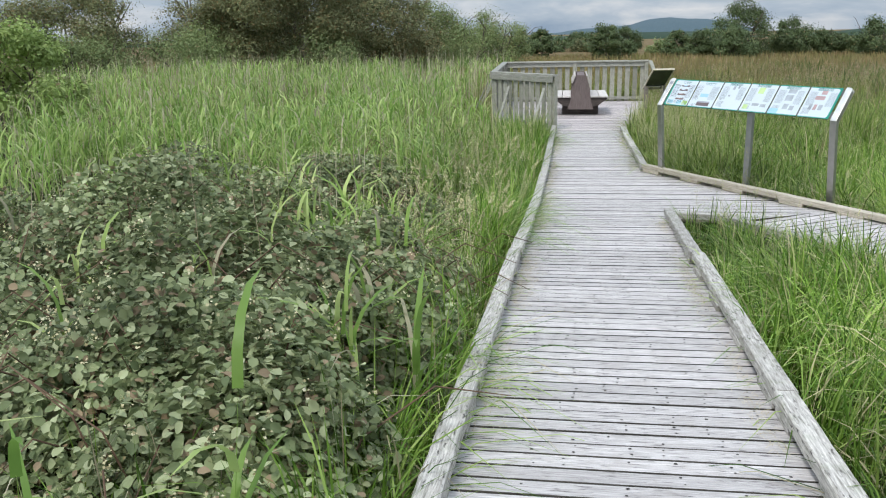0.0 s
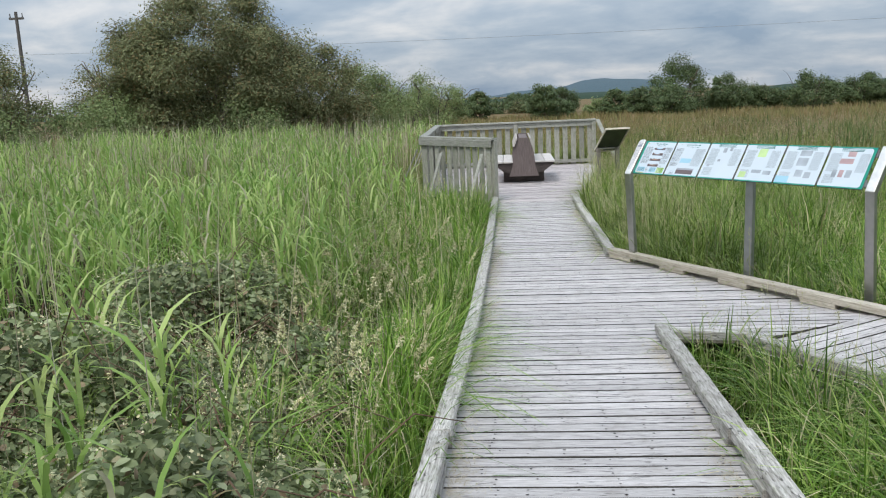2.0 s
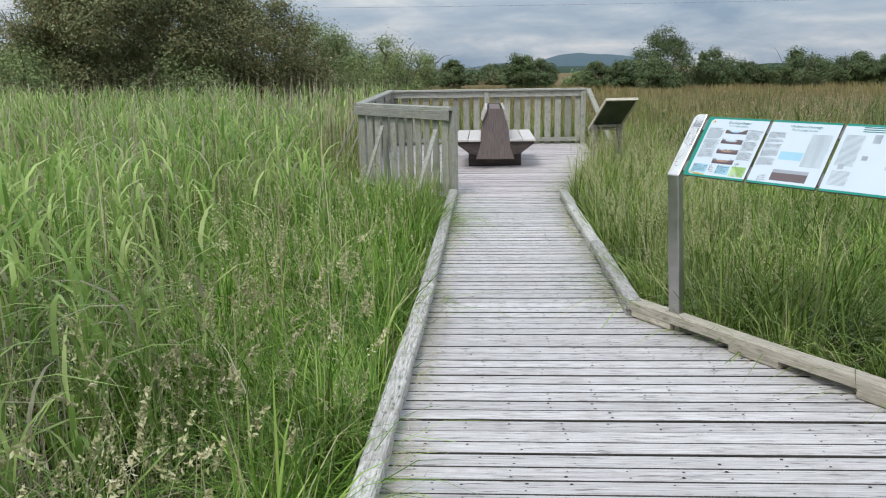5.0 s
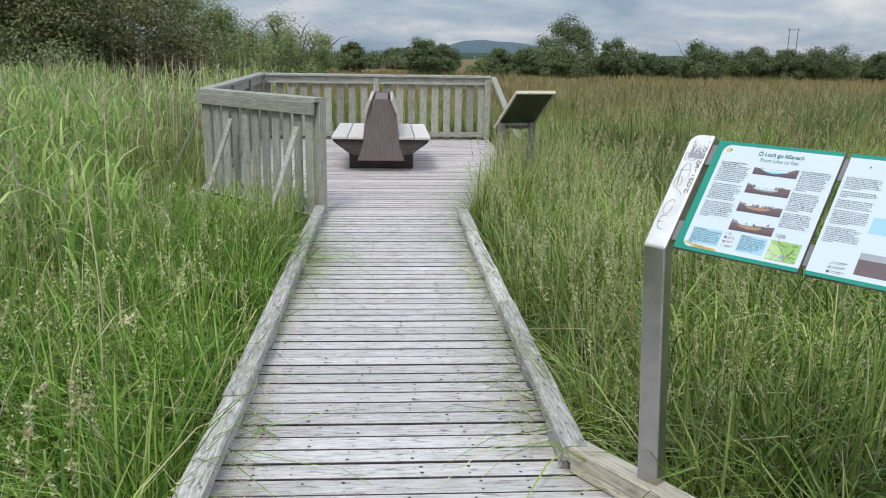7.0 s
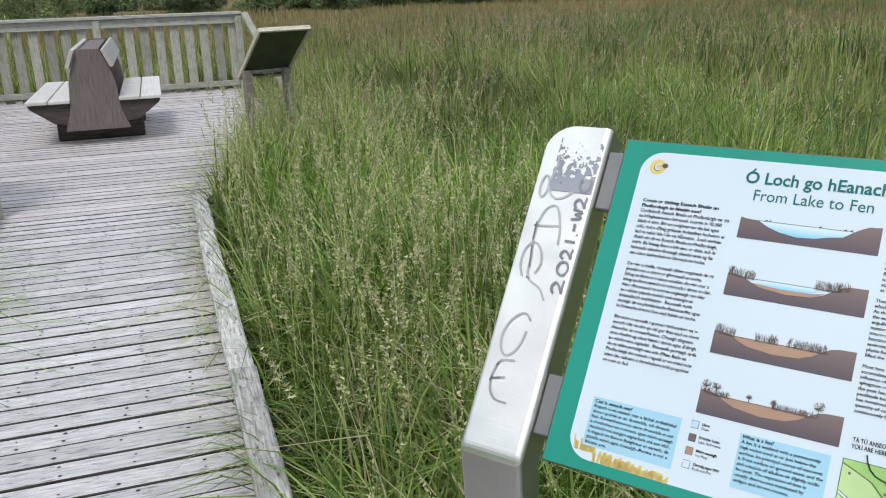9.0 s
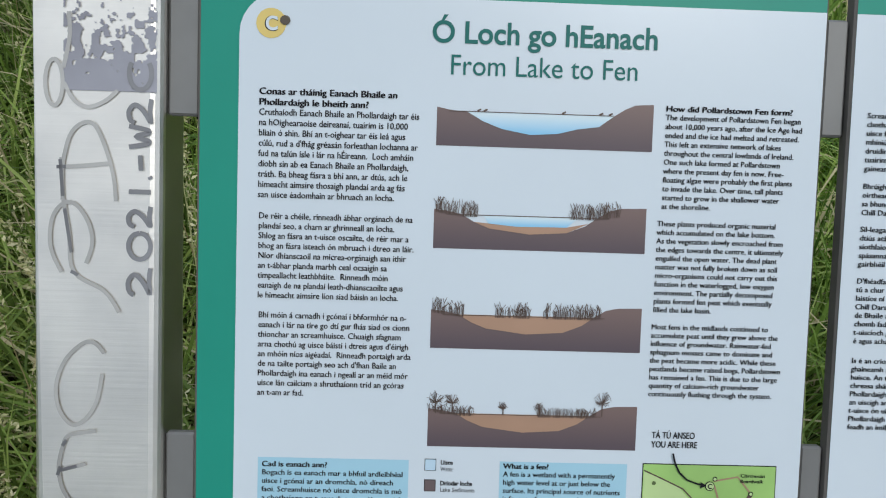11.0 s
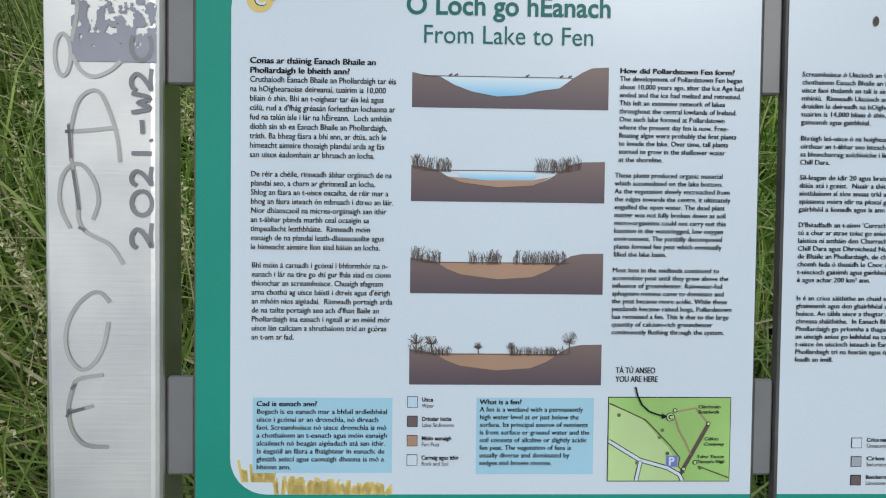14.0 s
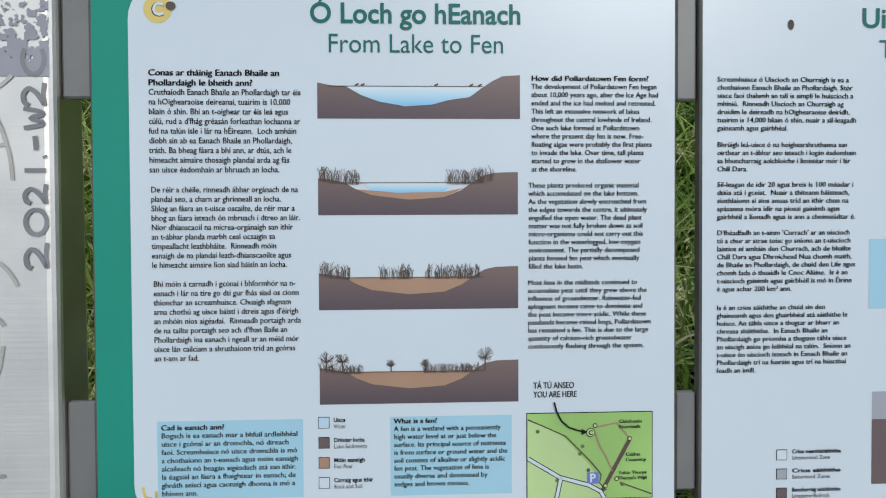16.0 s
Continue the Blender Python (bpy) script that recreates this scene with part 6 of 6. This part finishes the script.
stuff("dead_reeds", M_STRAW, "straw-coloured dead reed stems standing among the green", "reeds",
      blades(dead, RNG.uniform(1.0, 1.95, nd), 0.006 + 0.0005 * np.maximum(0, dead[:, 1]), RNG.uniform(0, 6.28, nd), np.abs(RNG.normal(0.06, 0.06, nd)), segs=3),
      blades(dead_low, RNG.uniform(0.5, 1.1, nl), RNG.uniform(0.004, 0.009, nl), RNG.uniform(0, 6.28, nl), np.abs(RNG.normal(0.5, 0.4, nl)), segs=4, droop=0.8))
# matted brown litter under the reeds
lit = np.concatenate([scatter(-3.2, -1.25, 3.3, 7.8, 420, 1.0, 0.5, 45, 0.1), scatter(-4.2, -1.6, 8.0, 12.2, 330, 1.3, 0.6, 46, 0.1)])
nt_ = len(lit)
tang = scatter(-3.8, -1.45, 2.4, 6.2, 190, 1.6, 0.5, 47, 0.1)
ng = len(tang)
stuff("dead_litter", M_LITTER, "matted brown dead stems lying under the reeds", "litter",
      blades(tang, RNG.uniform(0.45, 0.95, ng), RNG.uniform(0.004, 0.010, ng), RNG.uniform(0, 6.28, ng), np.abs(RNG.normal(0.75, 0.4, ng)), segs=4, droop=0.7),
      blades(lit, RNG.uniform(0.14, 0.52, nt_), RNG.uniform(0.004, 0.011, nt_), RNG.uniform(0, 6.28, nt_), np.abs(RNG.normal(1.1, 0.6, nt_)), segs=4, droop=0.8))
# right of the walk: meadow grass with seed heads
mead = scatter(0.68, 4.6, -3, 15.5, 480, 0.5, 0.32, 51)
mead_t = scatter(0.66, 4.8, -3, 15.8, 22, 0.0)
mead_u = np.concatenate([scatter(0.9, 7.5, 9, 24, 7, 0.5, 1.0, 58), scatter(0.7, 2.3, 14.4, 18.6, 30, 0.0)])
mead2 = scatter(4.6, 9.0, -2, 20, 330, 0.7, 0.5, 52)
mead3 = scatter(0.7, 5.0, 14.5, 26, 480, 0.7, 0.5, 53)
mead4 = scatter(-9, -2.2, 13, 26, 260, 0.7, 0.5, 54)
stuff("meadow_grass", M_GRASS_SIDE, "long fine fen grass in leaning tussocks", "grass",
      tussocks(mead_t, 38, 0.12, 0.4, 0.9, 0.0105, 0.62, seed=24), tussocks(mead_u, 40, 0.22, 0.6, 1.05, 0.010, 0.5, seed=25, segs=3), tuft(mead, 0.26, 0.62, 0.0066, 0.5, seed=5, cell=0.7), tuft(mead2, 0.40, 0.9, 0.010, 0.5, seed=6), tuft(mead3, 0.45, 0.95, 0.008, 0.5, seed=7), tuft(mead4, 0.5, 1.1, 0.011, 0.45, seed=8))
far1 = scatter(-22, 30, 20, 46, 46, 0.8, 2.0, 55)
far2 = scatter(9, 30, -2, 21, 60, 0.8, 1.5, 56)
far3 = scatter(-40, 75, 44, 84, 9, 0.8, 4.0, 57)
stuff("far_sedge", M_GRASS_SIDE, "olive and russet sedge spreading over the open fen", "sedge",
      tuft(far1, 0.4, 1.0, 0.030, 0.25, segs=2, seed=9, cell=3), tuft(far2, 0.4, 0.95, 0.024, 0.28, segs=2, seed=10, cell=2), tuft(far3, 0.45, 0.95, 0.09, 0.2, segs=2, seed=11, cell=5))
rush = scatter(2.5, 34, 8, 46, 0.55, 1.0, 3.0, 59)
stuff("rush_clumps", M_RUSH, "dark green rush clumps standing over the sedge", "rushes", tussocks(rush, 34, 0.42, 0.7, 1.15, 0.024, 0.35, seed=26, cell=3, segs=2))
h1 = scatter(0.72, 4.2, 1, 15.5, 16, 1.6, 0.5, 61)
h2 = scatter(-2.1, -0.86, 2.0, 14.4, 34, 1.0, 0.6, 62)
h3 = scatter(0.66, 2.0, 9.9, 15.8, 74, 2.4, 0.45, 63)
h6 = scatter(0.75, 1.35, 5.5, 6.02, 60, 0.0)
h4 = scatter(3.5, 12, 0, 24, 5, 0.8, 1.2, 64)
h5 = scatter(-4.5, -1.6, 6.2, 13, 16, 1.2, 0.8, 65, 0.1)
h7 = scatter(1.2, 15, 14.5, 36, 8, 1.8, 1.6, 66)
h8 = scatter(-2.1, -1.0, 4.4, 9.5, 26, 1.6, 0.6, 67)
h9 = scatter(0.7, 2.6, 10.2, 16.2, 20, 2.2, 0.5, 68)
ps = [panicles(h8, 0.65, 1.1, 46, 0.021, 0.022, 0.13, 0.28), panicles(h9, 0.75, 1.25, 70, 0.013, 0.03, 0.22, 0.2), panicles(h6, 0.55, 0.95, 12, 0.012, 0.03), panicles(h1, 0.65, 1.05, 28, 0.011, 0.03), panicles(h2, 0.6, 1.05, 40, 0.0145, 0.022, 0.2), panicles(h3, 0.6, 1.25, 60, 0.0125, 0.017, 0.24), panicles(h4, 0.8, 1.15, 14, 0.018, 0.05), panicles(h5, 0.8, 1.2, 30, 0.016, 0.04, 0.2)]
stuff("grass_stalks", M_STALK, "thin straw-coloured flowering stalks", "grass", *[p[0] for p in ps])
stuff("seed_heads", M_SEED, "loose buff seed heads above the grass", "grass", *[p[1] for p in ps])
fog = panicles(h7, 0.7, 1.15, 22, 0.026, 0.045, 0.2)
stuff("russet_stalks", M_STALK, "thin stalks of the russet-headed grass", "grass", fog[0])
stuff("russet_seed_heads", M_FOG, "purplish tan seed heads hazing the open fen", "grass", fog[1])
# narrow-leaved shoots standing through the brambles
sh = np.concatenate([scatter(-2.6, -1.2, 1.2, 5.2, 9, 0.9, 0.6, 73, 0.2), scatter(-4.4, -2.4, 0.4, 6.5, 3.0, 0.9, 0.6, 74, 0.2)])
ns = len(sh)
hs = RNG.uniform(0.75, 1.05, ns)
stem = blades(sh, hs, np.full(ns, 0.007), RNG.uniform(0, 6.28, ns), np.zeros(ns), segs=2)
per = 26
lb = np.repeat(sh, per, axis=0)
lb[:, 2] += (hs[:, None] * RNG.uniform(0.45, 1.0, (ns, per))).ravel()
nw = ns * per
whorl = blades(lb, RNG.uniform(0.03, 0.07, nw), RNG.uniform(0.010, 0.018, nw), RNG.uniform(0, 6.28, nw), RNG.uniform(0.9, 2.0, nw), twist=RNG.uniform(-.2, .2, nw), segs=3, droop=0.3)
stuff("leafy_shoots", M_SHOOT, "leafy green shoots with narrow leaves among the brambles", "plants", stem, whorl)
# creamy meadow flowers in the left-hand grass
fl = np.concatenate([scatter(-2.2, -1.0, 2.6, 10.5, 3.2, 0.6, 0.8, 71), scatter(-2.0, -1.05, 4.2, 7.2, 9, 1.2, 0.5, 72)])
st, hd = panicles(fl, 0.65, 1.0, 40, 0.021, 0.034, 0.13, 0.25)
stuff("meadow_flowers", M_BLOSSOM, "creamy flower sprays among the grass", "flowers", hd)
stuff("flower_stalks", M_GRASS, "thin green flower stalks", "flowers", st)
# dry clippings caught along the kerbs
n = 12000
side = RNG.random(n) < 0.6
yy = RNG.uniform(0.5, 14.3, n)
kl_, kr_ = np.interp(yy, [p[0] for p in LEFT], [p[1] for p in LEFT]), np.interp(yy, [p[0] for p in RIGHT], [p[1] for p in RIGHT])
xx = np.where(side, kl_ + 0.01 + np.abs(RNG.normal(0, 0.07, n)), kr_ - 0.03 - np.abs(RNG.normal(0, 0.05, n)))
keep = (side | (yy < 6) | (yy > 9.6)) & (RNG.random(n) < np.clip(drift(xx * 0, yy, 0.7, 91) * 2.2 - 0.35, 0.05, 1))
cl = np.stack([xx, yy, 0.006 + rise(yy)], 1)[keep]
cl[:, 2] += RNG.uniform(0, 0.012, len(cl))
v, q, t = blades(cl, np.full(len(cl), 0.012), RNG.uniform(0.002, 0.0045, len(cl)), RNG.uniform(0, 6.28, len(cl)), RNG.uniform(2, 6, len(cl)), segs=2)
stuff("dry_clippings", M_STRAW, "dry grass bits caught along the kerbs", "litter", (v, q, t))


# ---- deck planks, last ----
def build_deck():
    deck = thing("boardwalk", pose(0, 0, 0), "weathered silver-grey ridged timber boardwalk", "boardwalk", kind="structure")
    side = thing("boardwalk_branch", pose(0, 0, 0), "weathered grey timber side boardwalk", "boardwalk", kind="structure")
    plat = thing("viewing_platform", pose(0, 0, 0), "weathered pinkish-grey timber viewing platform", "platform", kind="structure")
    rnd = random.Random(3)
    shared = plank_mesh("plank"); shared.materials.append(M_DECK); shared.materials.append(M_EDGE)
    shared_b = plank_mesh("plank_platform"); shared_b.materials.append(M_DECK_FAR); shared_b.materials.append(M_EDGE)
    dots = []

    def plank(parent, me, x0, x1, y, turn=0.0, at=None, screw=None):
        ob = new("plank", me)
        ob.parent = parent
        dz, dr = rnd.uniform(-0.002, 0.0015), rnd.uniform(-0.08, 0.08)
        tilt = -3.15 if y < 7.2 else 0.0
        m = (at or Matrix()) @ pose(x0, y + rnd.uniform(-0.0035, 0.0035), dz + float(rise(y)), tilt + rnd.uniform(-.4, .4), 0, dr)
        ob.matrix_basis = m @ Matrix.Diagonal((x1 - x0, rnd.uniform(0.965, 1.03), 1, 1))
        for sx in (screw or ()):
            if x0 + 0.03 < sx < x1 - 0.03:
                if rnd.random() < 0.25:
                    continue
                sx += rnd.uniform(-0.05, 0.05)
                for sy in ((-0.026, 0.026) if rnd.random() < 0.6 else (rnd.choice((-0.024, 0.024)),)):
                    dots.append(m @ Vector((sx - x0 + rnd.uniform(-.008, .008), sy + rnd.uniform(-.006, .006), 0.0012)))

    rows = (-0.62, -0.42, -0.22, -0.02, 0.2, 0.42, 0.62, 0.86, 1.1, 1.35, 1.66)
    y = -5.5
    while y < 14.45:
        x1 = along(RIGHT, y) + 0.08
        if 6.06 < y < 9.62:
            north = 0.62 + (9.55 - y) * BR_DIR.x / -BR_DIR.y
            seam = BR_S.x + 0.07 + (y - BR_S.y) * BR_ACR.x / BR_ACR.y
            x1 = max(x1, min(north, seam))
        me = shared
        if 6.06 < y < 9.62 and x1 > 0.8:
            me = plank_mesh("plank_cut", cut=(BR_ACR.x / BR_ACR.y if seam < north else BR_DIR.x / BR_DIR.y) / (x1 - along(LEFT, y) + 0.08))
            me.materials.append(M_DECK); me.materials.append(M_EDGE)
        plank(deck, me, along(LEFT, y) - 0.08, x1, y, screw=rows)
        y += PITCH
    a = 0.03
    while a < 7.0:
        ob = new("plank", shared)
        ob.parent = side
        p = BR_S + BR_DIR * (a + 0.05) + BR_ACR * -0.11
        ob.matrix_basis = Matrix.Translation(p + Vector((0, 0, BRANCH_Z + rnd.uniform(-0.002, 0.001) - 0.001))) @ Matrix.Rotation(math.atan2(BR_ACR.y, BR_ACR.x), 4, "Z") @ Matrix.Diagonal((BR_W + 0.25, 1, 1, 1))
        a += PITCH
    while y < 21.3:
        plank(plat, shared_b, along(PLAT_L, y) - 0.05, along(PLAT_R, y), y, screw=(-1.9, -1.4, -0.9, -0.4, 0.1, 0.6, 1.1, 1.5))
        y += PITCH
    for parent, segs in ((deck, (((-0.95, -5.5), (-0.80, 7.2)), ((-0.80, 7.2), (-0.75, 14.5)), ((0.44, -5.5), (0.58, 6.2)), ((0.61, 9.6), (0.61, 14.4)), ((-0.2, -5.5), (-0.1, 7.2)), ((-0.1, 7.2), (-0.1, 14.5)))),
                         (side, ((tuple(BR_S.xy), tuple((BR_S + BR_DIR * 7).xy)), (tuple((BR_S + BR_ACR * (BR_W + 0.08) - BR_DIR * 3).xy), tuple((BR_S + BR_ACR * (BR_W + 0.08) + BR_DIR * 7).xy)))),
                         (plat, (((-0.8, 14.55), (-2.28, 15.97)), ((-2.18, 15.97), (-2.30, 21.2)), ((0.66, 14.6), (1.56, 18.2)), ((-2.3, 21.27), (1.6, 21.27))))):
        for p, q in segs:
            level = BRANCH_Z if parent is side else None
            p, q = [Vector((*e, (float(rise(e[1])) if level is None else level) - 0.036)) for e in (p, q)]
            part("joist", beam((q - p).length, 0.07, 0.20, 2, 0.002, 0.004, rnd), M_BLOCK, parent, xf=sloped(p, q))
    # legs under the joists
    for y in np.arange(-4.5, 14.5, 2.4):
        for x in (along(LEFT, y) - 0.05, along(RIGHT, y) + 0.05):
            if x > 0 and 6.2 < y < 9.6:
                continue
            z = float(rise(y))
            part("stump", box(x - 0.05, x + 0.05, y - 0.05, y + 0.05, GROUND + z - 0.2, z - 0.2, 0.004), M_BLOCK, deck)
    # screw heads, far too many to count
    v, t = [], []
    for p in dots:
        k = len(v)
        r = rnd.uniform(0.0040, 0.0085)
        v += [(p.x + r * math.cos(j * math.pi / 3), p.y + r * 0.8 * math.sin(j * math.pi / 3), p.z) for j in range(6)]
        t += [(k, k + j, k + j + 1) for j in range(1, 5)]
    ob = link_mesh("deck_screws", raw_mesh("deck_screws", np.array(v), np.zeros((0, 4), int), np.array(t)), M_SCREW, deck, "dark rusted screw heads")
    ob["kind"] = "stuff"


build_deck()
